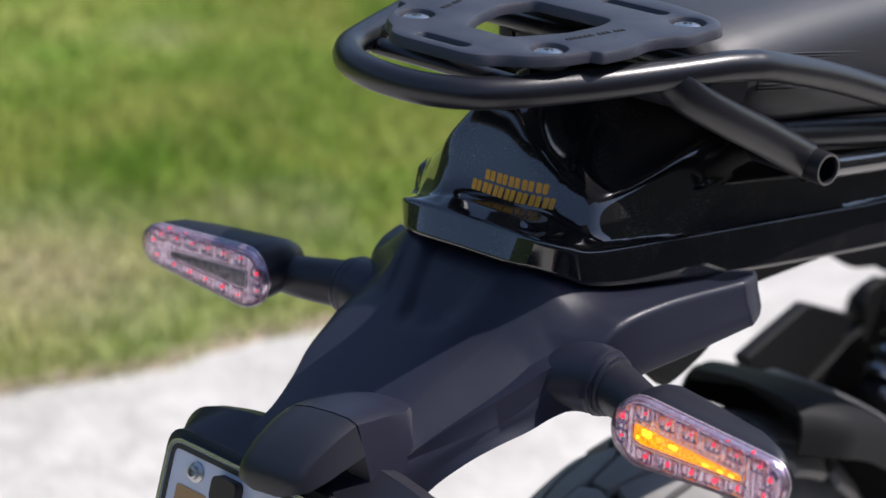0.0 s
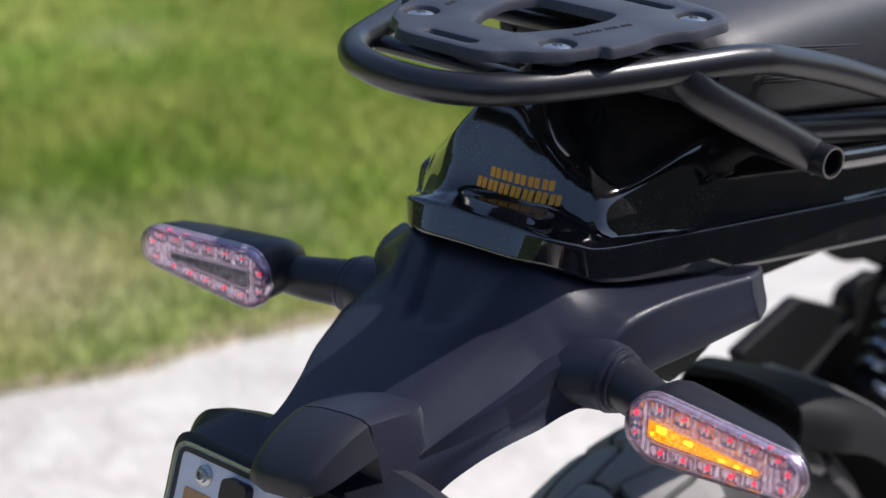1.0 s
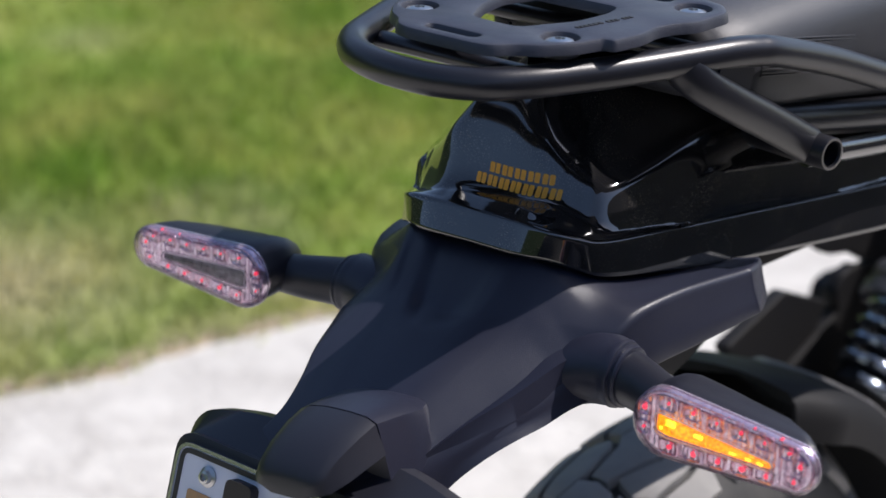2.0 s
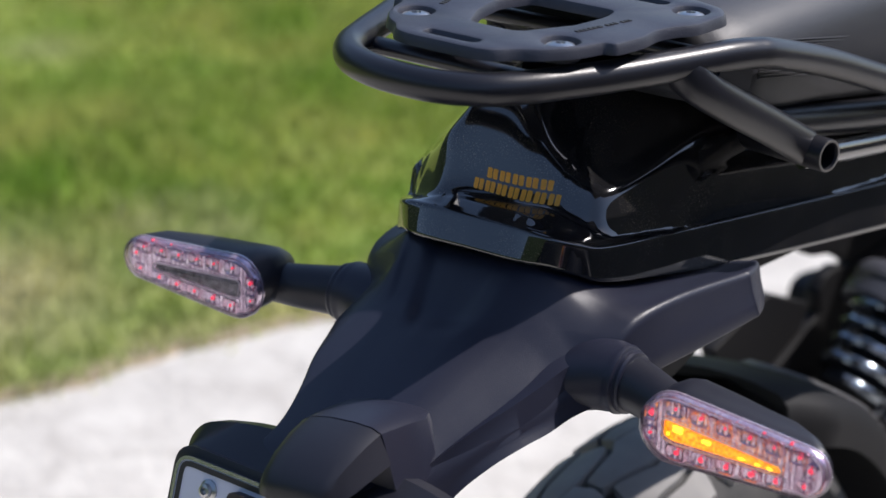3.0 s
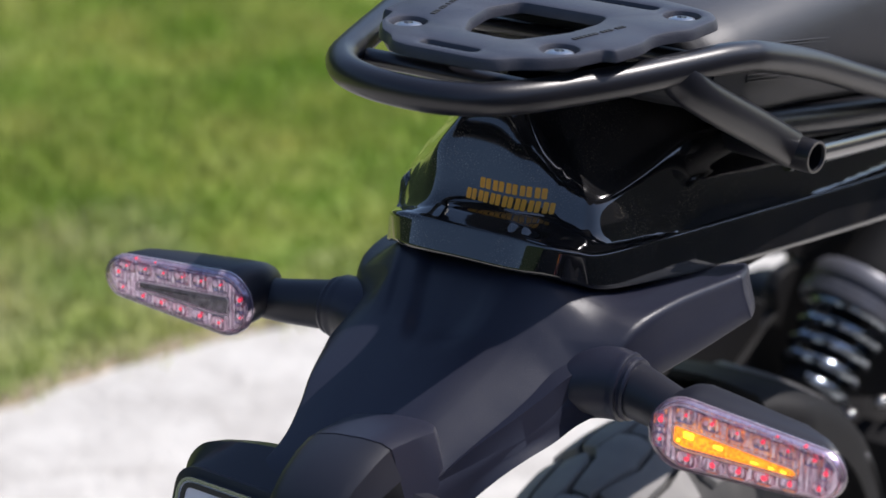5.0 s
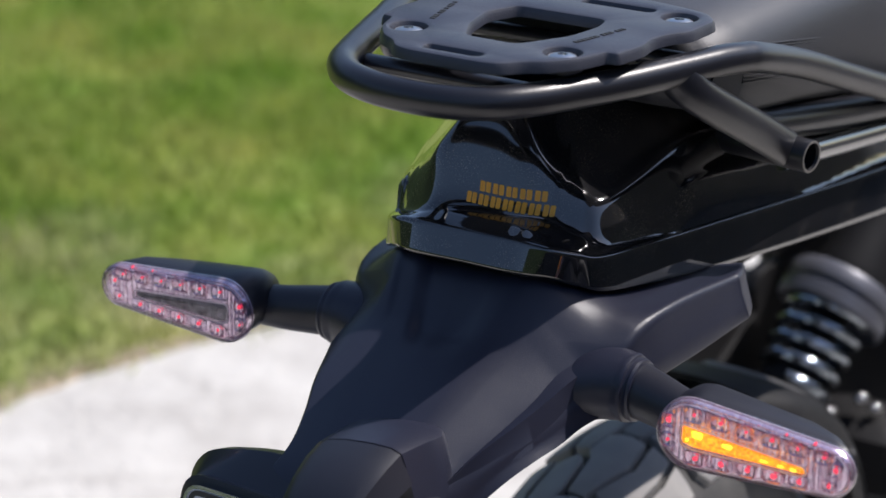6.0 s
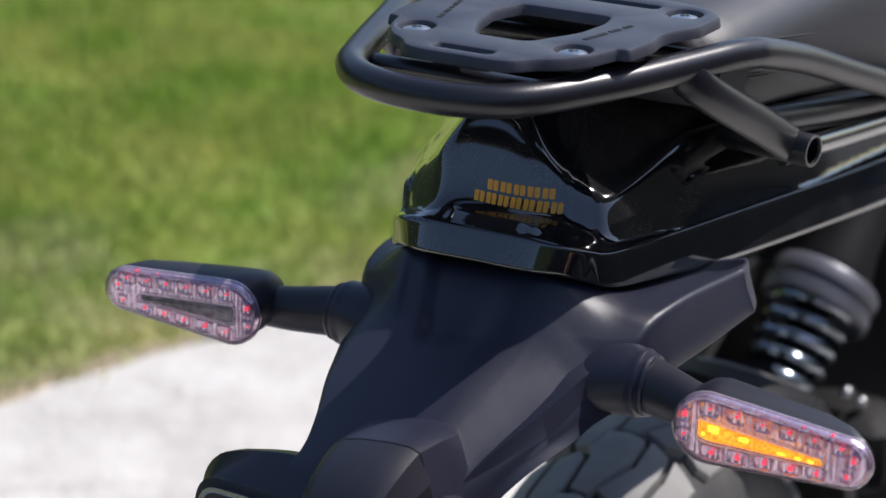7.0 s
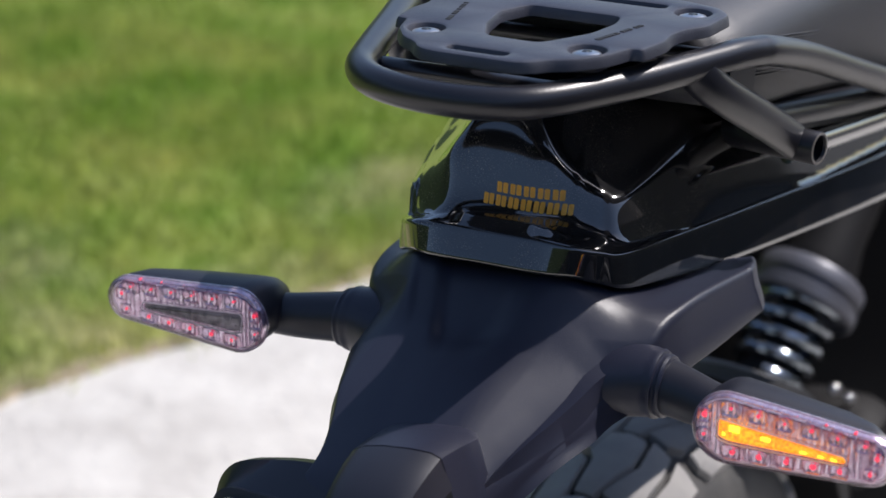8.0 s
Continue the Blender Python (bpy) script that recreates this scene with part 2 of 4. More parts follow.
def slab(outer, holes, levels):
    """A plate with holes, from flat outlines. levels: (z, growth of the outline) from top to bottom."""
    bm = bmesh.new()
    tops = []
    for loop, sign in [(outer, 1)] + [(hh, -1) for hh in holes]:
        prev = None
        for z, grow in levels:
            row = [bm.verts.new((p.x, p.y, z)) for p in offset(loop, grow * sign)]
            if prev:
                for k in range(len(row)):
                    j = (k + 1) % len(row)
                    bm.faces.new((prev[k], prev[j], row[j], row[k]))
            else:
                tops.append(row)
            prev = row
        if loop is outer:
            bottoms = [prev]
        else:
            bottoms.append(prev)
    for rows in (tops, bottoms):
        edges = []
        for row in rows:
            for k in range(len(row)):
                e = bm.edges.get((row[k], row[(k + 1) % len(row)])) or bm.edges.new((row[k], row[(k + 1) % len(row)]))
                edges.append(e)
        bmesh.ops.triangle_fill(bm, use_beauty=True, use_dissolve=False, edges=edges)
    bm.verts.index_update()
    v = [x.co.copy() for x in bm.verts]
    f = [tuple(x.index for x in g.verts) for g in bm.faces]
    bm.free()
    return v, f


def circle(cx, cy, r, n=24):
    return [Vector((cx + r * math.cos(2 * math.pi * k / n), cy + r * math.sin(2 * math.pi * k / n), 0)) for k in range(n)]


def lathe(profile, m, n=32):
    """profile: (radius, height) pairs turned about z, then placed by m."""
    rings = [[m @ Vector((r * math.cos(2 * math.pi * k / n), r * math.sin(2 * math.pi * k / n), z)) for k in range(n)] for r, z in profile]
    return loft(rings)


def box(x0, x1, y0, y1, z0, z1, b=0.002):
    """A box with chamfered edges."""
    rings = []
    for z, i in ((z0, b), (z0 + b, 0), (z1 - b, 0), (z1, b)):
        X0, X1, Y0, Y1 = x0 + i, x1 - i, y0 + i, y1 - i
        c = b
        rings.append([Vector(p) for p in ((X0 + c, Y0, z), (X1 - c, Y0, z), (X1, Y0 + c, z), (X1, Y1 - c, z), (X1 - c, Y1, z), (X0 + c, Y1, z), (X0, Y1 - c, z), (X0, Y0 + c, z))])
    return loft(rings)


# ---- ground ----
def edge_x(y):
    """Where the concrete ends and the lawn begins."""
    return -1.555 + 0.29 * (y - 0.73) + 0.06 * noise.noise((y * 2.3, 3.1, 0)) + 0.035 * noise.noise((y * 7, 1.0, 0))


def lawn_material():
    m = material("patchy_lawn", (0.215, 0.345, 0.042), 0.75, 0, (0.48, 0.485, 0.135), 3.4, 0.9, 0.5, 90, depth=0.004)
    n, l = m.node_tree.nodes, m.node_tree.links
    p = n["Principled BSDF"]
    co = n["Texture Coordinate"]
    dry = n.new("ShaderNodeTexNoise")
    dry.inputs["Scale"].default_value = 2.2
    dry.inputs["Detail"].default_value = 5
    l.new(co.outputs["Object"], dry.inputs["Vector"])
    r = n.new("ShaderNodeMapRange")
    r.inputs[1].default_value, r.inputs[2].default_value = 0.60, 0.86
    # straw shows most beside the hot concrete
    off = n.new("ShaderNodeVectorMath")
    off.operation = "DOT_PRODUCT"
    off.inputs[1].default_value = (-0.96, 0.278, 0)
    l.new(co.outputs["Object"], off.inputs[0])
    near = n.new("ShaderNodeMapRange")
    near.inputs[1].default_value, near.inputs[2].default_value = 1.75, 2.9
    near.inputs[3].default_value, near.inputs[4].default_value = 0.26, -0.10
    l.new(off.outputs["Value"], near.inputs[0])
    both = n.new("ShaderNodeMath")
    l.new(dry.outputs[0], both.inputs[0])
    l.new(near.outputs[0], both.inputs[1])
    l.new(both.outputs[0], r.inputs[0])
    mx = n.new("ShaderNodeMix")
    mx.data_type = "RGBA"
    mx.inputs[7].default_value = (0.62, 0.54, 0.34, 1)
    patchy = r.outputs[0]
    for at, size, most in (((-1.95, 1.05, GROUND), 0.50, 0.75), ((-3.02, 2.30, GROUND), 0.17, 0.35)):
        far = n.new("ShaderNodeVectorMath")
        far.operation = "DISTANCE"
        far.inputs[1].default_value = at
        l.new(co.outputs["Object"], far.inputs[0])
        rr = n.new("ShaderNodeMapRange")
        rr.inputs[1].default_value, rr.inputs[2].default_value = size * 0.2, size
        rr.inputs[3].default_value, rr.inputs[4].default_value = most, 0.0
        l.new(far.outputs["Value"], rr.inputs[0])
        mxx = n.new("ShaderNodeMath")
        mxx.operation = "MAXIMUM"
        l.new(patchy, mxx.inputs[0])
        l.new(rr.outputs[0], mxx.inputs[1])
        patchy = mxx.outputs[0]
    l.new(patchy, mx.inputs[0])
    l.new(n["Mix"].outputs[2], mx.inputs[6])
    isl = n.new("ShaderNodeNewGeometry")
    br = n.new("ShaderNodeMapRange")
    br.inputs[3].default_value, br.inputs[4].default_value = 0.55, 1.5
    l.new(isl.outputs["Random Per Island"], br.inputs[0])
    mul = n.new("ShaderNodeMix")
    mul.data_type, mul.blend_type = "RGBA", "MULTIPLY"
    mul.inputs[0].default_value = 1.0
    l.new(mx.outputs[2], mul.inputs[6])
    l.new(br.outputs[0], mul.inputs[7])
    l.new(mul.outputs[2], p.inputs["Base Color"])
    tl = n.new("ShaderNodeBsdfTranslucent")
    l.new(mul.outputs[2], tl.inputs[0])
    ms = n.new("ShaderNodeMixShader")
    ms.inputs[0].default_value = 0.4
    l.new(p.outputs[0], ms.inputs[1])
    l.new(tl.outputs[0], ms.inputs[2])
    l.new(ms.outputs[0], n["Material Output"].inputs[0])
    return m


LAWN = lawn_material()
N = 60
gv = [(x, y, GROUND - 0.012) for y in (-600, -20, -6, 0, 4, 8, 20, 600) for x in (-600, -20, -6, 0, 6, 20, 600)]
gf = [(j * 7 + i, j * 7 + i + 1, j * 7 + i + 8, j * 7 + i + 7) for j in range(7) for i in range(6)]
ground = mesh_ob("ground", gv, gf, LAWN)
tagged(ground, "patchy green lawn with dry straw-coloured spots", "lawn", kind="structure")
ys = [-8 + 18 * k / 240 for k in range(241)]
left = [Vector((edge_x(y), y, 0)) for y in ys]
cv, cf = [], []
for p in left:
    cv += [(p.x, p.y, GROUND - 0.03), (p.x, p.y, GROUND - 0.004), (p.x + 0.012, p.y, GROUND), (p.x + 0.6, p.y, GROUND), (0.10, p.y, GROUND), (1.5, p.y, GROUND), (1.5, p.y, GROUND - 0.03)]
for j in range(len(left) - 1):
    cf += [(j * 7 + i, j * 7 + i + 1, j * 7 + i + 8, j * 7 + i + 7) for i in range(6)]
pavement = mesh_ob("pavement", cv, cf, CONCRETE)
tagged(pavement, "sun-bleached pale concrete strip beside the lawn", "pavement", kind="structure")

# dry soil washed over the edge of the concrete
sv, sf = [], []
for k in range(401):
    y = -2 + 7 * k / 400
    x = edge_x(y)
    out = 0.008 + 0.008 * math.sin(y * 7.3) + 0.008 * math.sin(y * 19.1 + 1) + 0.006 * math.sin(y * 47.0)
    sv += [(x - 0.07, y, GROUND - 0.011), (x - 0.012, y, GROUND + 0.002), (x + 0.4 * out, y, GROUND + 0.005), (x + out, y, GROUND - 0.003)]
for j in range(400):
    sf += [(j * 4 + i, j * 4 + i + 1, j * 4 + i + 5, j * 4 + i + 4) for i in range(3)]
soil = mesh_ob("soil", sv, sf, SOIL)
tagged(soil, "dry beige soil along the concrete edge", "soil", kind="structure")

# unseen dark ground on the right, added so the cowl doesn't mirror pale concrete
rv = [(x, y, GROUND - 0.006) for y in (-40, -8, 0, 8, 60) for x in (1.5, 3.0, 5.0, 12.0)]
rf = [(j * 4 + i, j * 4 + i + 1, j * 4 + i + 5, j * 4 + i + 4) for j in range(4) for i in range(3)]
road = mesh_ob("road", rv, rf, ASPHALT)
tagged(road, "unseen dark asphalt beside the concrete strip, added to darken reflections", "road", kind="structure")

rng = np.random.default_rng(7)


def grass_blades(count, x0, x1, y0, y1, low, high):
    verts, faces = [], []
    while len(verts) < count * 5:
        x, y = rng.uniform(x0, x1), rng.uniform(y0, y1)
        if x > edge_x(y) + rng.normal(0, 0.022) + 0.015:
            continue
        rim = min(x - x0, y - y0, y1 - y) / 0.9
        if rng.uniform() > rim:
            continue
        tall = rng.uniform(low, high) * (0.6 + 0.8 * max(0, 0.5 + noise.noise((x * 1.5, y * 1.5, 0))))
        a, w = rng.uniform(0, 6.283), rng.uniform(0.002, 0.004)
        lean = rng.uniform(0.1, 0.9) * tall
        cx, sy = math.cos(a), math.sin(a)
        b = rng.uniform(0, 6.283)
        lx, ly = math.cos(b) * lean, math.sin(b) * lean
        z = GROUND - 0.013
        o = len(verts)
        verts += [(x - cx * w, y - sy * w, z), (x + cx * w, y + sy * w, z), (x + cx * w * 0.8 + lx * 0.4, y + sy * w * 0.8 + ly * 0.4, z + tall * 0.6),
                  (x - cx * w * 0.8 + lx * 0.4, y - sy * w * 0.8 + ly * 0.4, z + tall * 0.6), (x + lx, y + ly, z + tall)]
        faces += [(o, o + 1, o + 2, o + 3), (o + 3, o + 2, o + 4)]
    return verts, faces


gv, gf = join(grass_blades(26000, -3.4, -1.1, -0.3, 4.0, 0.02, 0.05), grass_blades(38000, -5.2, -0.4, 0.4, 6.2, 0.025, 0.055))
me = bpy.data.meshes.new("grass")
me.from_pydata(gv, [], gf)
me.materials.append(LAWN)
grass = tagged(new("grass", me), "short green and straw-coloured lawn grass", "grass", kind="stuff")

# unseen plain wall, added so the cowl's right side reflects something dark
v, f = box(2.6, 2.9, -7.0, 4.7, GROUND - 0.2, 2.1, 0.01)
tagged(mesh_ob("reflection_wall_east", v, f, WALL, smooth=False), "unseen plain dark brown wall, added to darken reflections on the right", "wall", kind="structure")

# unseen plain dark green wall beyond the lawn, added to darken left reflections
v, f = box(-13.3, -13.0, -12.0, 20.0, GROUND - 0.2, 5.2, 0.01)
tagged(mesh_ob("reflection_wall_west", v, f, DARKGREEN, smooth=False), "unseen plain dark green wall, added to darken reflections on the left", "wall", kind="structure")

# another unseen wall behind the camera, added to darken rear-facing reflections
v, f = box(-13.0, 2.9, -7.3, -7.0, GROUND - 0.2, 3.3, 0.01)
tagged(mesh_ob("reflection_wall_south", v, f, DARKGREEN, smooth=False), "unseen plain dark green wall, added to darken reflections from behind", "wall", kind="structure")

# ---- the motorcycle ----
bike = new("motorcycle")
bike.location = (0, 0.30, GROUND)
tagged(bike, "black adventure motorcycle with a rear rack, parked on concrete", "motorcycle")


# tail cowl: a lip all round, a shelf inside it, and a dome with a crest on either side
def ramp(table, y):
    """Linear interpolation in a short table of (y, value)."""
    if y <= table[0][0]:
        return table[0][1]
    for (y0, a), (y1, b) in zip(table, table[1:]):
        if y <= y1:
            return a + (b - a) * (y - y0) / (y1 - y0)
    return table[-1][1]


def smin(a, b, k):
    h = max(0, min(1, 0.5 + 0.5 * (b - a) / k))
    return b + (a - b) * h - k * h * (1 - h)


def smax(a, b, k):
    return -smin(-a, -b, k)


LIP_LOW = [(0, -0.0165, 0.7825), (0.030, -0.0160, 0.782), (0.046, -0.0130, 0.7812), (0.0565, -0.0065, 0.7795), (0.0695, 0.0080, 0.7725), (0.0820, 0.027, 0.7655), (0.0910, 0.092, 0.753), (0.1025, 0.185, 0.738), (0.1235, 0.36, 0.717), (0.1425, 0.55, 0.695)]
LIP_TOP = [(0, -0.0070, 0.800), (0.030, -0.0067, 0.7998), (0.047, -0.0069, 0.7990), (0.0585, -0.0048, 0.7975), (0.0705, 0.0075, 0.7930), (0.0788, 0.027, 0.7875), (0.0858, 0.090, 0.7795), (0.0970, 0.185, 0.769), (0.1180, 0.36, 0.751), (0.1400, 0.55, 0.735)]


def set_cowl(p):
    """From the cowl's own midline to its place on the bike."""
    wide = 0.012 * max(0, min(1, (p.y - 0.01) / 0.08)) if p.x < 0 else 0
    return Vector((p.x - 0.010 - wide * min(1, -p.x / 0.08), p.y + 0.04 * p.x, p.z))


def outline(half, inset, rise):
    """The whole lip line, right front to left front, drawn in by inset and raised by rise."""
    pts = spline(half, 9)
    out = []
    for i, p in enumerate(pts):
        a, b = pts[max(0, i - 1)], pts[min(len(pts) - 1, i + 1)]
        n = Vector((b.y - a.y, a.x - b.x, 0)).normalized()
        if i == 0:
            n = Vector((0, -1, 0))
        q = p - n * inset
        out.append(Vector((max(0, q.x), q.y, p.z + rise)))
    return out[::-1] + [Vector((-p.x, p.y, p.z)) for p in out[1:]]


# half width and height of the ridge along the cowl, on either side
SIDE_LEFT = [(0.0, 0.079), (0.05, 0.0855), (0.10, 0.0920), (0.137, 0.0980), (0.20, 0.1020), (0.55, 0.119)]
SIDE_RIGHT = [(0.0, 0.064), (0.05, 0.0700), (0.09, 0.0755), (0.122, 0.0835), (0.142, 0.0890), (0.20, 0.0930), (0.55, 0.110)]
RIDGE_LEFT = [(0.03, 0.812), (0.066, 0.8175), (0.113, 0.8270), (0.137, 0.8350), (0.165, 0.8410), (0.22, 0.8340), (0.55, 0.804)]
RIDGE_RIGHT = [(0.03, 0.810), (0.06, 0.8150), (0.09, 0.8210), (0.122, 0.8310), (0.142, 0.8400), (0.165, 0.8430), (0.22, 0.8300), (0.55, 0.800)]


def cowl_height(x, y, edge, zedge):
    """A sloping rear face, a facet across either corner, steep flanks below a ridge that rises forward, and a crowned top."""
    h = abs(x)
    # on the left the flank springs from the lip with hardly a shelf
    port = max(0, min(1, (-x - 0.014) / 0.030))
    port = port * port * (3 - 2 * port)
    shelf = min(0.8030, zedge + (0.16 + 0.19 * port) * max(0, edge - h)) + 0.5 * max(0, min(0.008, y + 0.003)) * max(0, min(1, (0.050 - h) / 0.015))
    side = ramp(SIDE_RIGHT, y) * (1 - port) + ramp(SIDE_LEFT, y) * port
    ridge = ramp(RIDGE_RIGHT, y) * (1 - port) + ramp(RIDGE_LEFT, y) * port
    # the face runs slightly askew, further back on the left
    back = y - 0.016 + 0.016 * max(0, min(1, (0.015 - x) / 0.080))
    up = max(0, min(0.040, back))
    rear = 0.7990 + 2.5 * min(back, 0) + 2.5 * up - 4.0 * up * up + 1.5 * max(0, back - 0.040)
    facet = (0.7990 + 2.6 * (y - 0.016) - 1.35 * (x - 0.012)) * (1 - port) + (0.8025 + 4.4 * (y + 0.0005) - 2.7 * max(0, h - 0.024)) * port
    flank = 0.795 + (side - h) * (3.2 + 3.5 * port)
    crown = ridge + (0.34 + 0.66 * port) * (side - 0.012 - h) + 5.5 * max(0, 0.075 - max(0, x)) ** 2 * (1 - port)
    crown = smin(crown + 0.024 * math.exp(-((x + 0.016) / 0.022) ** 2), 0.878, 0.010)
    hollow = 0.0060 * math.exp(-((h - side + 0.024) / 0.013) ** 2) * max(0, min(1, (y - 0.06) / 0.05)) * (1 - port)
    dome = smin(smin(rear, facet, 0.008), smin(flank, crown - hollow, 0.010), 0.012)
    return smax(shelf, dome, 0.004)


def between(t):
    return [tuple(a + (b - a) * t for a, b in zip(p, q)) for p, q in zip(LIP_LOW, LIP_TOP)]


lip = [outline(LIP_LOW, 0.020, 0.004), outline(LIP_LOW, 0.001, -0.0004), outline(between(0.05), 0, 0), outline(between(0.12), 0, 0), outline(between(0.92), 0, 0), outline(LIP_TOP, 0, 0), outline(LIP_TOP, 0.0008, 0.0012), outline(LIP_TOP, 0.0026, 0.0020)]
inner = lip[-1]
n = len(inner)
DEPTH = 96
rings = list(lip)
for j in range(1, DEPTH + 1):
    t = j / DEPTH
    ring = []
    for i, p in enumerate(inner):
        goal = Vector((p.x * 0.12, max(0.155, min(0.53, p.y + 0.02)), 0))
        x, y = p.x + (goal.x - p.x) * t, p.y + (goal.y - p.y) * t
        ring.append(Vector((x, y, cowl_height(x, y, max(0.03, abs(p.x) - 0.2 * (y - p.y)), p.z))))
    rings.append(ring)
# ease the surface inside the lip
base = len(lip) + 6
for step in range(18):
    old = [[p.z for p in r] for r in rings]
    for j in range(base, len(rings) - 1):
        for i in range(1, n - 1):
            rings[j][i].z = 0.4 * old[j][i] + 0.15 * (old[j - 1][i] + old[j + 1][i] + old[j][i - 1] + old[j][i + 1])
v, f = loft([[set_cowl(p) for p in r] for r in rings], closed=False)
cowl = mesh_ob("tail_cowl", v, f, GLOSS, bike, "gloss black lacquered tail cowl, dusty", sharp=58)

# black tray closing the cowl from below, added for the deep shade there
v, f = loft([[Vector((x - 0.011, y, z)) for x, y in ((-w, 0.5), (-w * 0.95, 0.20), (-w * 0.80, 0.022), (w * 0.72, 0.028), (w * 0.95, 0.20), (w, 0.5))] for z, w in ((0.700, 0.050), (0.745, 0.073), (0.785, 0.080))])
mesh_ob("shade_tray", v, f, DULLBLACK, bike, "dull black tray added for the shaded gap under the tail cowl", smooth=False)

# badge: two rows of plain slanted bars on the rear face of the cowl
SKIN = BVHTree.FromPolygons([q.co.copy() for q in cowl.data.vertices], [tuple(q.vertices) for q in cowl.data.polygons])


def face_point(x, z, out=0.0006):
    hit, normal, _, _ = SKIN.ray_cast(Vector((x, -0.2, z)), Vector((0, 1, 0)))
    return hit + (normal if normal.y < 0 else -normal) * out


for x0, x1, z1, z0, count in ((-0.0190, 0.0245, 0.8240, 0.8176, 5), (-0.0260, 0.0310, 0.8162, 0.8098, 7)):
    step = (x1 - x0) / count
    for k in range(2 * count):
        a = x0 + (k // 2) * step + (0.0004 if k % 2 == 0 else step * 0.50)
        b = a + step * 0.37
        bar = rounded([(a, z0), (b, z0), (b, z1), (a, z1)], 0.0009, 3)
        slant = lambda p: (p.x - 0.14 * (p.y - z0), p.y - 0.10 * p.x)
        vs = [face_point(*slant(p), d) for d in (0.0001, 0.0005) for p in bar]
        m = len(bar)
        fs = [(i, (i + 1) % m, m + (i + 1) % m, m + i) for i in range(m)] + [tuple(range(m, 2 * m))]
        mesh_ob("badge_bar", vs, fs, GOLD, cowl, "orange-gold decal mark" if k == 0 else "", smooth=False)

# rear fender: sections from the rear tip to the wings under the cowl
# (y, centre z, half width, z of the crease, z of the lower edge, flare of the wall)
FENDER = [
    (-0.176, 0.672, 0.058, 0.668, 0.625, 0.000),
    (-0.160, 0.686, 0.049, 0.682, 0.634, 0.001),
    (-0.141, 0.697, 0.047, 0.692, 0.643, 0.002),
    (-0.117, 0.7095, 0.053, 0.703, 0.666, 0.004),
    (-0.096, 0.7200, 0.061, 0.713, 0.680, 0.006),
    (-0.076, 0.730, 0.069, 0.721, 0.6885, 0.007),
    (-0.055, 0.7405, 0.077, 0.730, 0.6935, 0.006),
    (-0.035, 0.752, 0.083, 0.738, 0.698, 0.004),
    (-0.018, 0.760, 0.090, 0.744, 0.703, 0.005),
    (0.000, 0.765, 0.098, 0.7490, 0.711, 0.006),
    (0.016, 0.7635, 0.1015, 0.7530, 0.7138, 0.007),
    (0.036, 0.7580, 0.1045, 0.7565, 0.7165, 0.008),
    (0.070, 0.7510, 0.1075, 0.7570, 0.7185, 0.010),
    (0.134, 0.7400, 0.1140, 0.7525, 0.7215, 0.010),
    (0.137, 0.7395, 0.1145, 0.7525, 0.7217, 0.010),
    (0.150, 0.7380, 0.1125, 0.7520, 0.7230, 0.008),
    (0.162, 0.7370, 0.1080, 0.7510, 0.7250, 0.006),
]


# the right shoulder sinks towards the boot of the indicator
SAG = [(-0.176, 0.002), (-0.160, 0.005), (-0.140, 0.009), (-0.117, 0.0120), (-0.096, 0.0140), (-0.076, 0.0150), (-0.055, 0.0155), (-0.035, 0.0155), (-0.018, 0.0130), (0.000, 0.0060), (0.012, 0.0012), (0.022, 0)]


def channel(x, y):
    """A shallow dished channel that runs down from under the cowl and dies out on the slope, and the rise to the cowl above it."""
    fade = max(0, min(1, (y + 0.068) / 0.030))
    fade = fade * fade * (3 - 2 * fade)
    at = 0.022 + 0.36 * max(0, y + 0.064)
    t = max(0, min(1, (at - abs(x + 0.007)) / (0.014 if x < -0.007 else 0.026)))
    # a low second step outside the channel on the left
    e = max(0, min(1, (at + 0.015 + x + 0.007) / 0.004)) * max(0, min(1, (y + 0.050) / 0.02))
    wide, run = (0.094, 0.040) if x < -0.007 else (0.096, 0.076)
    rise = max(0, min(1, (wide - abs(x + 0.007)) / run)) * max(0, min(1, (y + 0.046) / 0.046)) * max(0, min(1, (0.085 - y) / 0.055))
    return 0.018 * rise * rise * (3 - 2 * rise) - 0.0055 * fade * t * t * (3 - 2 * t) - 0.0022 * fade * e * (1 if x < -0.007 else max(0, 1 - (x + 0.007) / 0.03))


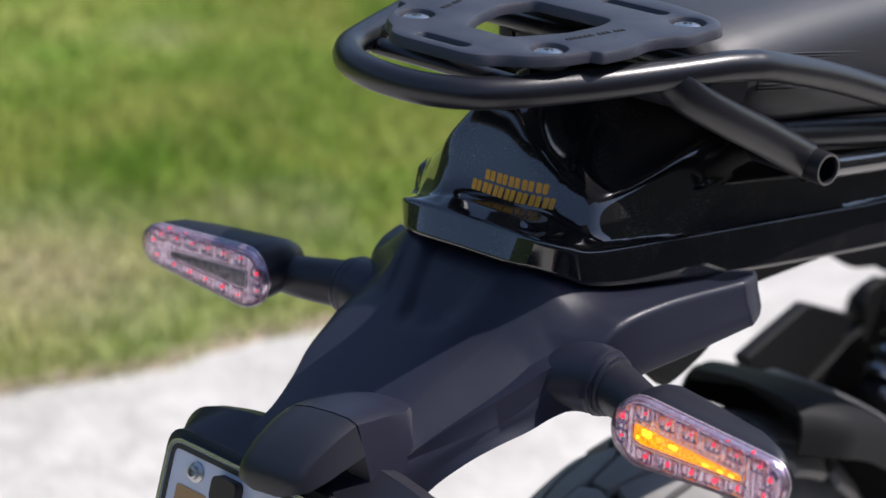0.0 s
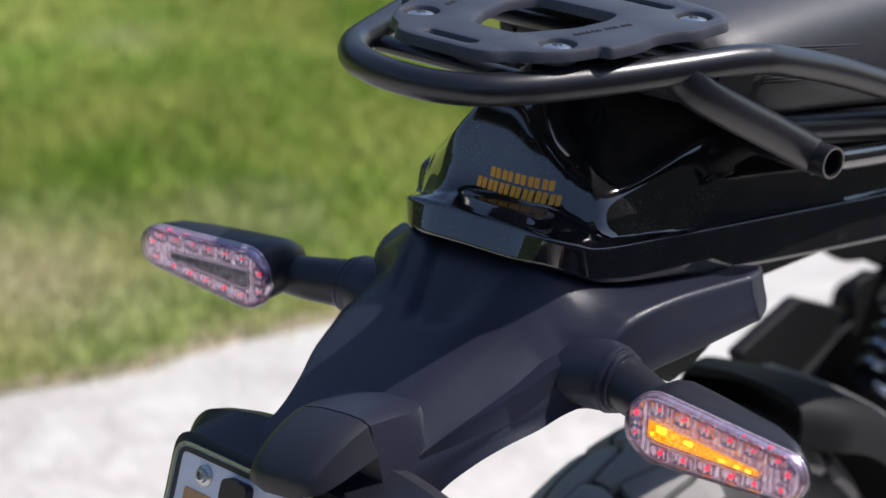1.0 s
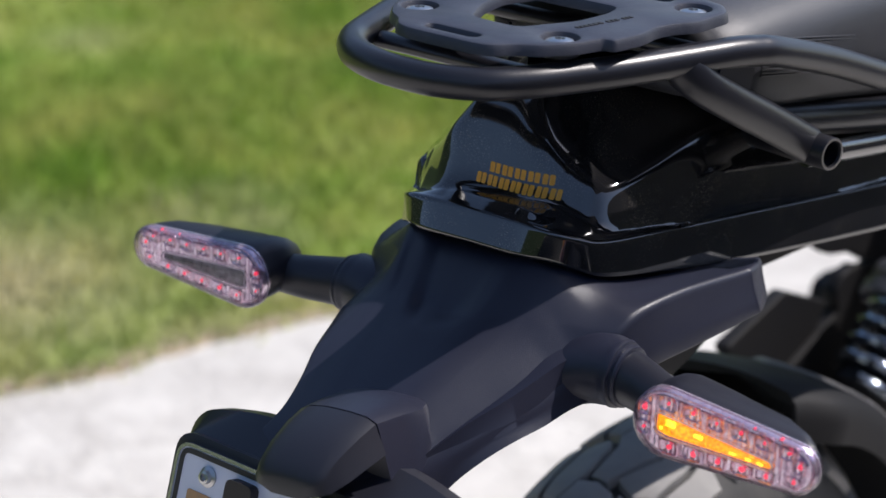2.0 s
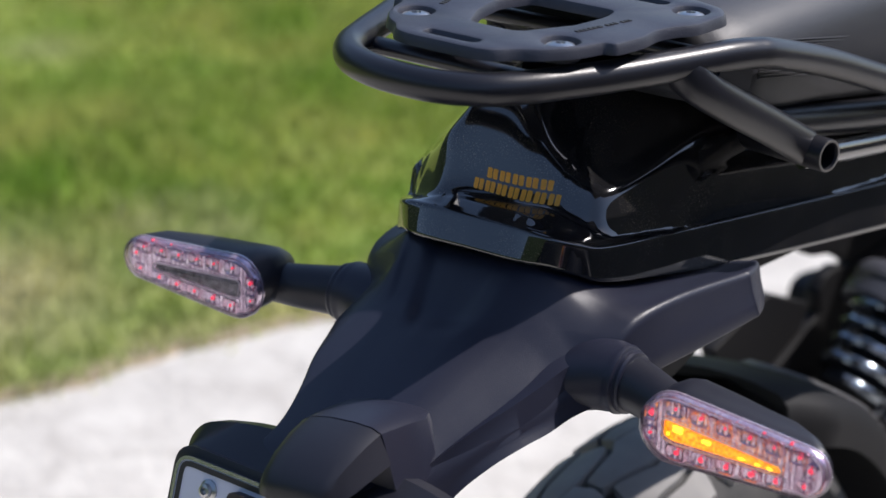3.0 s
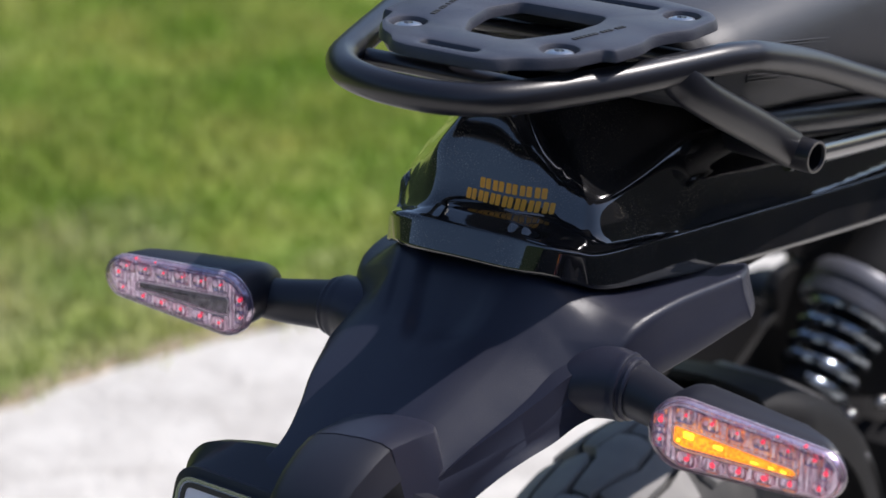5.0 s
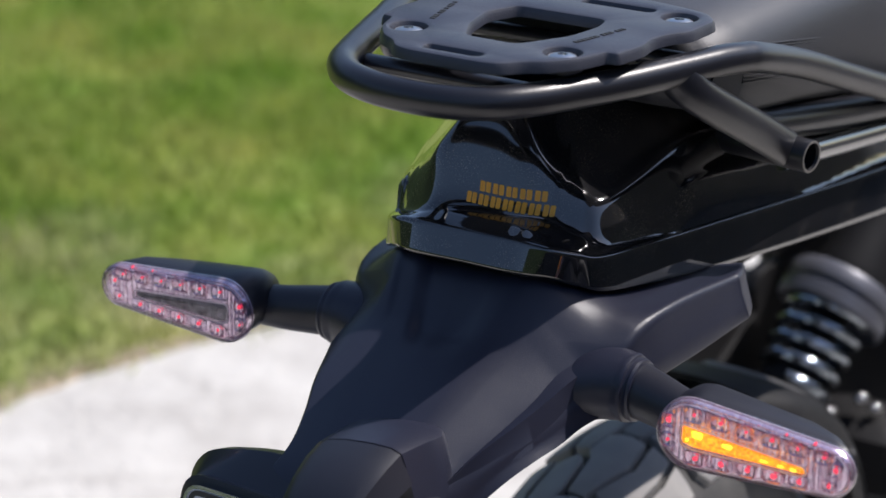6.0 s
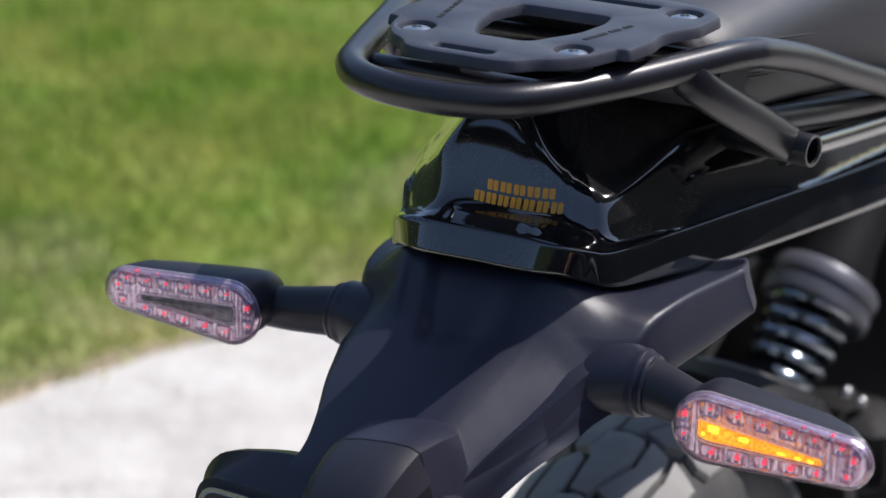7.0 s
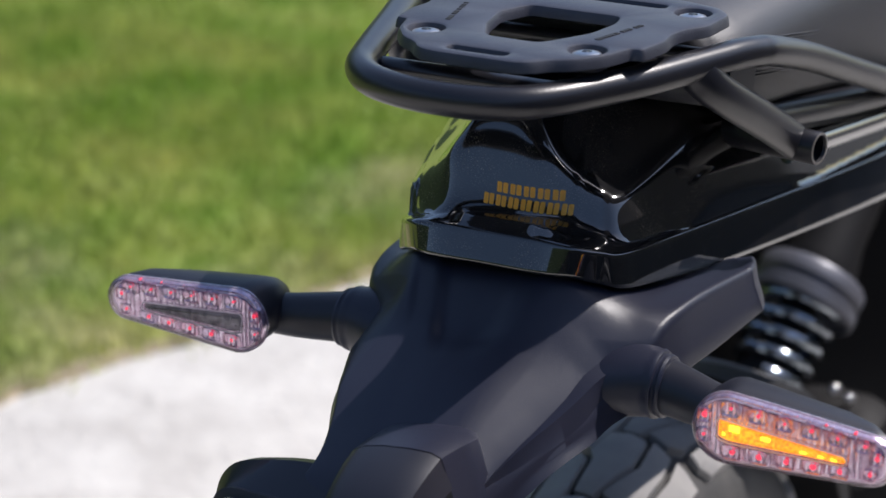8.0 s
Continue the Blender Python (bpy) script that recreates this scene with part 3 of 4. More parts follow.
def half_section(y, zc, w, zk, zb, flare, soft):
    """One side of a section, from the middle over the crease and down to the lower edge; soft makes the crease broad and round."""
    half = []
    for u in [(0.024 - 0.0060 * soft) * k for k in range(41)]:
        drop = ramp([(0, 0), (0.16, 0.00), (0.27, 0.04), (0.40, 0.12), (0.52, 0.175), (0.64, 0.30), (0.76, 0.50), (0.83, 0.62), (0.90, 0.76), (0.95, 0.885), (1, 1)], u)
        half.append(Vector((w * u, y, zc + (zk - zc) * drop)))
    p0, p1, p2 = half[-1], Vector((w, y, zk)), Vector((w + flare * 0.12, y, zk - 0.0065 - 0.014 * soft))
    for k in range(1, 7):
        t = k / 6
        half.append((1 - t) ** 2 * p0 + 2 * t * (1 - t) * p1 + t * t * p2)
    low = zk - 0.0065 - 0.014 * soft
    for s in (0.3, 0.6, 0.95):
        half.append(Vector((w + flare * s, y, low + (zb - low) * s)))
    half.append(Vector((w + flare - 0.001, y, zb)))
    half.append(Vector((w + flare - 0.004, y, zb + 0.001)))
    half.append(Vector((w - 0.005, y, zk - 0.010)))
    half.append(Vector((w * 0.75, y, zc - 0.022)))
    half.append(Vector((0, y, zc - 0.016)))
    return half


def fender_section(y, zc, w, zk, zb, flare):
    # the crease is broad and round beside the boots, and on the right all along the slope
    ahead = max(0, min(1, (0.004 - y) / 0.026))
    soft = [max(0, min(1, (y + start) / 0.050)) * ahead for start in (0.190, 0.100)]
    right, left = (half_section(y, zc, w, zk, zb, flare, q * q * (3 - 2 * q)) for q in soft)
    whole = right + [Vector((-p.x, p.y, p.z)) for p in reversed(left[1:-1])]
    out = []
    for k, p in enumerate(whole):
        x = p.x * (1 + (0.004 if p.x > 0 else ramp([(-0.055, 0.012), (-0.020, 0.000), (0.0, 0.006), (0.016, 0.0095), (0.036, 0.0095), (0.16, 0.010)], y)) / w)
        top = k < 41 or k > len(whole) - 41
        t = max(0, min(1, (p.x / w - 0.30) / 0.70)) if k < 51 else 0
        sag = ramp(SAG, y) * t * t * (3 - 2 * t) * max(0, min(1, (p.z - zb) / 0.030))
        out.append(Vector((x, y, p.z - sag + (channel(x, y) if top else 0))))
    return out


rows = []
for i in range(len(FENDER) - 1):
    a, b, c, d = (FENDER[min(max(j, 0), len(FENDER) - 1)] for j in (i - 1, i, i + 1, i + 2))
    for k in range(6):
        t = k / 6
        m0 = [(q - p) / (c[0] - a[0]) * (c[0] - b[0]) for p, q in zip(a, c)]
        m1 = [(q - p) / (d[0] - b[0]) * (c[0] - b[0]) for p, q in zip(b, d)]
        rows.append([(2 * t ** 3 - 3 * t * t + 1) * p + (t ** 3 - 2 * t * t + t) * m + (3 * t * t - 2 * t ** 3) * q + (t ** 3 - t * t) * o for p, q, m, o in zip(b, c, m0, m1)])
        rows[-1][0] = b[0] + (c[0] - b[0]) * t
rows.append(FENDER[-1])
v, f = loft([fender_section(*r) for r in rows])
fender = mesh_ob("rear_fender", v, f, PLASTIC, bike, "matte black moulded plastic rear fender", sharp=48)

# plate lamp on the fender, in two pieces with a seam
def lamp_rings(ys):
    rings = []
    for y, cx, w, zt, zr, ws, zb in ys:
        pts = []
        top = [(-w, zr), (-w * 0.93, zr + (zt - zr) * 0.45), (-w * 0.72, zr + (zt - zr) * 0.8), (-w * 0.3, zt), (w * 0.3, zt), (w * 0.72, zr + (zt - zr) * 0.85), (w * 0.94, zr + (zt - zr) * 0.5), (w, zr)]
        rings.append([Vector((cx + x, y + (0.06 * x), z - 0.0065 + 0.10 * x)) for x, z in top + [(w + ws, zb), (w * 0.6, zb - 0.003), (-w * 0.6, zb - 0.003), (-w - ws, zb)]])
    return rings


LX = 0.008
hood = lamp_rings([(-0.104, LX, 0.020, 0.7165, 0.7130, 0.002, 0.700), (-0.110, LX, 0.027, 0.7190, 0.7125, 0.004, 0.696), (-0.122, LX, 0.034, 0.7225, 0.7120, 0.007, 0.690), (-0.140, LX, 0.0325, 0.7250, 0.7145, 0.011, 0.680), (-0.1612, LX, 0.0305, 0.7258, 0.7168, 0.014, 0.670)])
v, f = loft(hood)
lamp = mesh_ob("plate_lamp", v, f, PLASTIC, bike, "matte black hooded number plate lamp", sharp=35)
nose = lamp_rings([(-0.1618, LX, 0.0300, 0.7248, 0.7160, 0.006, 0.7035), (-0.1624, LX, 0.0305, 0.7256, 0.7168, 0.0065, 0.7030), (-0.176, LX, 0.0300, 0.7225, 0.7125, 0.006, 0.7000), (-0.192, LX, 0.0285, 0.7150, 0.7055, 0.005, 0.6950), (-0.203, LX, 0.0262, 0.7070, 0.6995, 0.003, 0.6910), (-0.2085, LX, 0.0225, 0.7010, 0.6960, 0.001, 0.6895), (-0.2105, LX, 0.0170, 0.6965, 0.6940, 0.000, 0.6890)])
v, f = loft(nose)
mesh_ob("lamp_nose", v, f, HOUSING, lamp, "smooth black lamp cover below a seam", sharp=35)

# plate holder and plate, leaning back
LEAN = Matrix.Translation((-0.004, -0.184, 0.672)) @ Matrix.Rotation(radians(-17), 4, "X")


def lean(outline, d):
    """An outline in x and height, set d in front (towards the rear) of the plate's plane."""
    return [LEAN @ Vector((p.x, -d, p.y)) for p in outline]


PLATE = rounded([(-0.100, -0.150), (0.100, -0.150), (0.100, -0.002), (-0.100, -0.002)], 0.012, 6)
HOLDER = rounded([(-0.106, -0.155), (0.106, -0.155), (0.106, 0.004), (-0.106, 0.004)], 0.016, 6)
BACK = rounded([(-0.122, -0.13), (0.122, -0.13), (0.120, 0.0120), (0.062, 0.025), (-0.062, 0.025), (-0.120, 0.0120)], 0.022, 6)
BACK2 = rounded([(-0.108, -0.115), (0.108, -0.115), (0.104, 0.006), (0.050, 0.022), (-0.050, 0.022), (-0.104, 0.006)], 0.020, 6)


def resample(loop, n=168):
    loop = loop + [loop[0]]
    lens = [0.0]
    for a, b in zip(loop, loop[1:]):
        lens.append(lens[-1] + (b - a).length)
    out, j = [], 0
    for k in range(n):
        s = lens[-1] * k / n
        while lens[j + 1] < s:
            j += 1
        t = (s - lens[j]) / max(1e-9, lens[j + 1] - lens[j])
        out.append(loop[j].lerp(loop[j + 1], t))
    return out


PLATE, HOLDER, BACK, BACK2 = (resample(o) for o in (PLATE, HOLDER, BACK, BACK2))
v, f = loft([lean(offset(HOLDER, -0.004), 0.0), lean(HOLDER, -0.001), lean(HOLDER, -0.006), lean(BACK, -0.028), lean(BACK, -0.040), lean(BACK2, -0.052)])
holder = mesh_ob("plate_holder", v, f, HOUSING, bike, "black plastic plate holder with rounded corners", sharp=30)
v, f = loft([lean(offset(PLATE, -0.0005), 0.0025), lean(PLATE, 0.002), lean(PLATE, 0.0005)])
plate = mesh_ob("number_plate", v, f, PLATEWHITE, bike, "white number plate with a black rim")


def band(loop, d_in, d_out, near, far):
    a, b = offset(loop, d_out), offset(loop, d_in)
    n = len(loop)
    vs = lean(a, near) + lean(b, near) + lean(a, far) + lean(b, far)
    fs = []
    for k in range(n):
        j = (k + 1) % n
        fs += [(k, j, n + j, n + k), (2 * n + j, 2 * n + k, 3 * n + k, 3 * n + j), (k, 2 * n + k, 2 * n + j, j), (n + j, 3 * n + j, 3 * n + k, n + k)]
    return vs, fs


v, f = band(PLATE, -0.0060, -0.0026, 0.0032, 0.0022)
mesh_ob("rim", v, f, PLATERIM, plate, "raised black rim")
v, f = band(PLATE, -0.0016, 0.0008, 0.0036, 0.0012)
mesh_ob("edge_strip", v, f, PLATEEDGE, plate, "bright aluminium edge")
for bx in (-0.071, 0.071):
    m = LEAN @ Matrix.Translation((bx, -0.0024, -0.018)) @ Matrix.Rotation(radians(90), 4, "X")
    v, f = lathe([(0.0068, 0.0), (0.0068, 0.001), (0.0045, 0.0022), (0.0042, 0.0050), (0.0026, 0.0054), (0.0022, 0.003)], m, 24)
    bolt = mesh_ob("plate_bolt", v, f, STEEL, plate, "round steel plate bolt")
def flat(outline, near, far):
    return loft([lean(outline, near), lean(outline, far)])


v, f = flat(rounded([(-0.086, -0.062), (-0.058, -0.062), (-0.058, -0.030), (-0.086, -0.030)], 0.002, 3), 0.0030, 0.0021)
mesh_ob("sticker", v, f, STICKER, plate, "faded orange square sticker", smooth=False)
for x0, x1 in ((-0.047, -0.026), (-0.018, 0.004), (0.012, 0.034)):
    v, f = flat(rounded([(x0, -0.068), (x1, -0.068), (x1, -0.020), (x0, -0.020)], 0.003, 3), 0.0032, 0.0021)
    mesh_ob("plain_bar", v, f, CLIP, plate, "dark plain bar", smooth=False)
v, f = join(flat(rounded([(-0.050, -0.028), (-0.028, -0.028), (-0.028, -0.011), (-0.050, -0.011)], 0.005, 4), 0.010, 0.002))
mesh_ob("clip", v, f, CLIP, plate, "dark plastic clip under the lamp")


# indicators: built for one side, then mirrored
def lens_outline(grow, n=64):
    """Outline in x and z round two circles, the wide one inboard."""
    circles = ((0.1745, 0.7245, 0.0225), (0.2645, 0.7235, 0.0156))
    out = []
    for k in range(n):
        a = 2 * math.pi * k / n
        c, s = math.cos(a), math.sin(a)
        x, z, r = max(circles, key=lambda q: q[0] * c + q[1] * s + q[2])
        out.append((x + (r + grow) * c, z + (r + grow) * s))
    # spread the points evenly so that the long sides have vertices too
    pts = resample([Vector((x, z, 0)) for x, z in out], n)
    return [(p.x, p.y) for p in pts]


def indicator(side, lit):
    S = lambda p: Vector((p[0] * side - (0.0038 * max(0, (p[0] - 0.20) / 0.08) if side > 0 else 0), p[1] - (0.0035 if side < 0 and p[1] < -0.0435 else 0), p[2]))

    def ring(grow, y, lift=0.0, pull=0.0):
        return [S((x - pull * max(0, (x - 0.16) / 0.12) ** 1.5, y, z + lift)) for x, z in lens_outline(grow)]

    words = "black indicator with clear lens, amber bar lit" if lit else "black indicator with clear lens, amber bar dark"
    v, f = loft([ring(-0.0050, -0.0485), ring(-0.0026, -0.0492), ring(-0.0012, -0.045, 0.0008), ring(-0.0010, -0.036, 0.0014, 0.010), ring(-0.0034, -0.024, 0.0022, 0.030), ring(-0.0072, -0.014, 0.0018, 0.052), ring(-0.0115, -0.007, 0.001, 0.066)])
    body = mesh_ob("indicator", v, f, HOUSING, bike, words, sharp=35)
    # arm and boot
    arm = spline([(0.178, -0.027, 0.7205), (0.162, -0.024, 0.7205), (0.147, -0.020, 0.7205), (0.130, -0.013, 0.7205), (0.112, -0.007, 0.7210)], 4)
    rad = [0.0136 + 0.0046 * (k / (len(arm) - 1)) ** 1.2 for k in range(len(arm))]
    v, f = sweep([S(p) for p in arm], rad, 28)
    mesh_ob("arm", v, f, HOUSING, body)
    # stepped boot, flaring into the fender's flank; (x, radius fore and aft, radius upright, top)
    rings = []
    for s, ra, rz, top in ((0.1190, 0.0178, 0.0180, 0.7385), (0.1184, 0.0200, 0.0200, 0.7408), (0.1165, 0.0206, 0.0206, 0.7414), (0.1152, 0.0199, 0.0200, 0.7408), (0.1135, 0.0201, 0.0202, 0.7411), (0.1128, 0.0221, 0.0220, 0.7428), (0.1105, 0.0228, 0.0227, 0.7436), (0.1085, 0.0222, 0.0222, 0.7432), (0.1050, 0.0232, 0.0228, 0.7436), (0.1000, 0.0244, 0.0232, 0.7436), (0.0945, 0.0260, 0.0238, 0.7434), (0.0890, 0.0280, 0.0246, 0.7428), (0.0830, 0.0305, 0.0254, 0.7416), (0.0760, 0.0330, 0.0260, 0.7395), (0.0640, 0.0350, 0.0260, 0.7350)):
        cy = -0.0085 + (0.119 - s) * 0.12
        rings.append([S((s, cy + ra * math.cos(a), top - rz + rz * math.sin(a))) for a in [2 * math.pi * k / 40 for k in range(40)]])
    v, f = loft(rings)
    mesh_ob("boot", v, f, PLASTIC, body, "stepped rubber boot")
    # bowl behind the lens, cups, diodes and the long light bar
    v, f = loft([ring(-0.0004, -0.0484), ring(-0.0007, -0.0530), ring(-0.0016, -0.0543), ring(-0.0032, -0.0546), ring(-0.0110, -0.0545)], cap_start=False)
    mesh_ob("reflector", v, f, CUP, body, "pale lilac reflector")
    # upright flutes moulded into the reflector
    edge = lens_outline(-0.0040)
    columns = []
    for i in range(161):
        x = 0.1575 + 0.1145 * i / 160
        zs = [a[1] + (b[1] - a[1]) * (x - a[0]) / (b[0] - a[0]) for a, b in zip(edge, edge[1:] + edge[:1]) if (a[0] - x) * (b[0] - x) < 0]
        if len(zs) < 2:
            continue
        low, high = min(zs), max(zs)
        wave = abs(math.sin(math.pi * x / 0.0038 + 0.6 * math.sin(x * 310)))
        columns.append([S((x, -0.0547 - 0.0011 * wave - 0.0003 * math.sin(9 * k), low + (high - low) * k / 10)) for k in range(11)])
    v, f = loft(columns, closed=False)
    mesh_ob("fluting", v, f, CUP, body, "fluted lilac reflector face")
    cells = []
    for k in range(6):
        u = k / 5
        cells.append((0.1760 + 0.0170 * k, 0.7382 - 0.0052 * u, 0.0070, 0.0056 - 0.0006 * u))
        if k < 5:
            cells.append((0.1780 + 0.0172 * k, 0.7100 + 0.0040 * u, 0.0070, 0.0052 - 0.0006 * u))
    cells += [(0.1595, 0.7310, 0.0045, 0.0050), (0.1595, 0.7180, 0.0045, 0.0050), (0.2690, 0.7265, 0.0045, 0.0050), (0.2655, 0.7155, 0.0045, 0.0040)]
    for i, (cx, cz, hw, hh) in enumerate(cells):
        rings = []
        for s, y in ((1.0, -0.0562), (0.88, -0.0565), (0.70, -0.0556), (0.25, -0.0551)):
            rings.append([S((cx + hw * s * math.copysign(abs(math.cos(a)) ** 0.55, math.cos(a)), y, cz + hh * s * math.copysign(abs(math.sin(a)) ** 0.55, math.sin(a)))) for a in [2 * math.pi * k / 16 for k in range(16)]])
        v, f = loft([[S((cx + hw * math.copysign(abs(math.cos(a)) ** 0.55, math.cos(a)), -0.0500, cz + hh * math.copysign(abs(math.sin(a)) ** 0.55, math.sin(a)))) for a in [2 * math.pi * k / 16 for k in range(16)]]] + rings)
        mesh_ob("cup", v, f, CUPRED if (i * 5) % 3 else CUPDUSK, body)
        m = Matrix.Translation(S((cx, -0.0545, cz))) @ Matrix.Rotation(radians(90), 4, "X")
        r = (0.0019, 0.0012, 0.0016, 0.0010)[(i * 7 + 3) % 4] * (1.0 if lit else 0.75)
        v, f = lathe([(r, -0.001), (r, 0.0012), (r * 0.65, 0.0020), (r * 0.1, 0.0023)], m, 10)
        mesh_ob("diode", v, f, LEDRED, body, "glowing red diode" if i == 0 else "")
    bar = rounded([(0.1695, 0.7195), (0.1760, 0.7178), (0.2490, 0.7196), (0.2490, 0.7226), (0.1695, 0.7298)], 0.002, 5)
    flip = lambda y, g: [S((p.x, y, p.y)) for p in offset(bar, g)]
    v, f = loft([flip(-0.0530, 0.0006), flip(-0.0555, 0.0006), flip(-0.0570, -0.0006), flip(-0.0574, -0.0022)])
    mesh_ob("light_bar", v, f, AMBER if lit else GUIDE, body, "glowing amber light bar" if lit else "dark smoky light bar")
    for cx, cz, w, tall in ((0.1795, 0.7266, 0.0032, 0.0020), (0.1730, 0.7222, 0.0009, 0.0010), (0.1990, 0.7245, 0.0030, 0.0012), (0.2235, 0.7214, 0.0022, 0.0007), (0.2345, 0.7211, 0.0018, 0.0007), (0.2430, 0.7209, 0.0020, 0.0007)):
        v, f = loft([[S((p.x, y, p.y)) for p in offset(rounded([(cx - w, cz - tall), (cx + w, cz - tall * 1.1), (cx + w, cz + tall * 0.9), (cx - w, cz + tall)], 0.0005, 2), g)] for y, g in ((-0.0570, 0.0), (-0.0578, 0.0), (-0.0581, -0.0004))])
        mesh_ob("amber_diode", v, f, AMBERHOT if lit else GUIDE, body)
    for k in range(5):
        m = Matrix.Translation(S((0.180 + 0.0185 * k, -0.0530, 0.7432 - 0.0011 * k))) @ Matrix.Rotation(radians(90), 4, "X")
        v, f = lathe([(0.0011, -0.001), (0.0011, 0.0010), (0.0002, 0.0014)], m, 8)
        mesh_ob("diode", v, f, LEDRED, body)
    # pale moulded rims inside the cover
    for grow, y, r in ((0.0000, -0.0502, 0.0004), (-0.0030, -0.0552, 0.0003)):
        pts = ring(grow, y)
        v, f = sweep(pts + pts[:1], r, 6, cap=False, up=(0, 1, 0))
        mesh_ob("lens_rim", v, f, BEZEL, body)
    v, f = sweep([S((p.x, -0.0572, p.y)) for p in offset(bar, 0.0016)] + [S((bar[0].x, -0.0572, bar[0].y - 0.0016))], 0.0005, 6, up=(0, 1, 0))
    mesh_ob("bar_rim", v, f, BEZEL, body)
    # clear cover
    v, f = loft([ring(0.0004, -0.0485), ring(0.0003, -0.0545), ring(-0.0003, -0.0568), ring(-0.0014, -0.0588), ring(-0.0032, -0.0602), ring(-0.0056, -0.0609), ring(-0.0095, -0.0612)], cap_start=False)
    cover = mesh_ob("lens", v, f, LENS, body, "clear faintly pink lens")
    cover.visible_shadow = False
    return body


indicator(1, True)
indicator(-1, False)

# ---- luggage rack ----
RZ = 0.911
loop = [(-0.152, 0.30, 0.853), (-0.148, 0.21, 0.885), (-0.144, 0.135, 0.9095), (-0.140, 0.115, RZ), (-0.121, 0.06, RZ), (-0.1045, 0.012, RZ), (-0.093, -0.020, RZ), (-0.081, -0.048, RZ), (-0.061, -0.069, RZ), (-0.034, -0.0805, RZ), (-0.006, -0.0835, RZ), (0.018, -0.0805, RZ), (0.040, -0.068, RZ), (0.055, -0.049, RZ), (0.067, -0.026, RZ), (0.085, 0.014, RZ), (0.106, 0.075, RZ), (0.1130, 0.097, 0.9108), (0.1180, 0.116, 0.9090), (0.1212, 0.137, 0.9050), (0.125, 0.21, 0.8842), (0.130, 0.30, 0.853), (0.138, 0.45, 0.802), (0.142, 0.52, 0.78)]
v, f = sweep(spline(loop, 6), 0.0103, 24)
rack = mesh_ob("luggage_rack", v, f, POWDER, bike, "satin black bent tube luggage rack")
for s, cx in ((1, 0.0), (-1, -0.012)):
    X = lambda x: cx + s * x
    strut = [(X(0.0985), 0.054, 0.911), (X(0.1075), 0.066, 0.8970), (X(0.114), 0.098, 0.878), (X(0.119), 0.142, 0.855), (X(0.124), 0.192, 0.828)]
    v, f = sweep(spline(strut, 4), [(0.0110, 0.0124, 0.0130, 0.0130)[k] if k < 4 else 0.0130 for k in range(17)], 24, squash=(0.66, 1.0))
    mesh_ob("strut", v, f, POWDER, rack, "flattened black tube strut")
    # open cross tube at the foot of the strut
    m = Matrix.Translation((X(0.143 if s > 0 else 0.104), 0.190, 0.826)) @ Matrix.Rotation(radians(-10 * s), 4, "Z") @ Matrix.Rotation(radians(90 * s), 4, "Y")
    v, f = lathe([(0.0092, -0.002), (0.0098, 0.0), (0.0113, 0.0), (0.0116, -0.0006), (0.0116, -0.072), (0.0098, -0.072), (0.0098, -0.004)], m, 36)
    mesh_ob("mount_tube", [p for p in v], [q for q in f if len(q) == 4], POWDER, rack, "short open-ended mounting tube")
    v, f = lathe([(0.0097, 0.0001), (0.0097, 0.0004), (0.0112, 0.0004), (0.0112, 0.0001)], m, 36)
    mesh_ob("tube_rim", v, [q for q in f if len(q) == 4], BAREEDGE, rack, "worn bare tube end")
    # gusset between tube and strut
    tri = [(0.080, 0.906), (0.118, 0.905), (0.112, 0.884), (0.098, 0.872), (0.072, 0.880)]
    gv = [(X(0.111 + (y - 0.08) * 0.12), y, z) for y, z in tri] + [(X(0.1155 + (y - 0.08) * 0.12), y, z) for y, z in tri]
    gf = [(0, 1, 2, 3, 4), (9, 8, 7, 6, 5)] + [(i, 5 + i, 5 + (i + 1) % 5, (i + 1) % 5) for i in range(5)]
    mesh_ob("gusset", gv, gf, POWDER, rack, "welded triangular gusset", smooth=False)
for y, half in ((-0.020, 0.076), (0.098, 0.112)):
    v, f = sweep([(-0.006 - half, y, 0.906), (-0.006 + half, y, 0.906)], 0.008, 16, squash=(1, 0.7))
    mesh_ob("crossbar", v, f, POWDER, rack)

# moulded carrier plate with screws
CX = 0.004
half = [(0.026, -0.066), (0.038, -0.062), (0.046, -0.051), (0.058, -0.044), (0.071, -0.026), (0.0775, -0.004), (0.0850, -0.004), (0.089, 0.022), (0.086, 0.040), (0.090, 0.056), (0.0985, 0.068), (0.100, 0.104), (0.088, 0.119), (0.064, 0.126), (0.040, 0.130)]
outer = rounded([(CX + x, y) for x, y in half] + [(CX - x, y) for x, y in reversed(half)], 0.007, 4)
hole = rounded([(-0.010, -0.016), (0.026, -0.017), (0.044, 0.018), (0.048, 0.048), (0.044, 0.066), (-0.020, 0.066), (-0.029, 0.040), (-0.023, 0.010)], 0.006, 4)


def slot(cx, cy, w, h, a=0):
    c, s = math.cos(a), math.sin(a)
    return [Vector((cx + p.x * c - p.y * s, cy + p.x * s + p.y * c, 0)) for p in rounded([(-w, -h), (w, -h), (w, h), (-w, h)], h, 4)]


SCREWS = [(CX - 0.055, -0.0185), (CX + 0.055, -0.0185), (CX + 0.077, 0.098), (CX - 0.077, 0.098)]
SLOTS = [slot(CX - 0.002, -0.0515, 0.0200, 0.0045), slot(CX + 0.030, 0.104, 0.026, 0.0050), slot(CX - 0.030, 0.104, 0.026, 0.0050)]
holes = [hole] + SLOTS + [circle(x, y, 0.0118) for x, y in SCREWS]
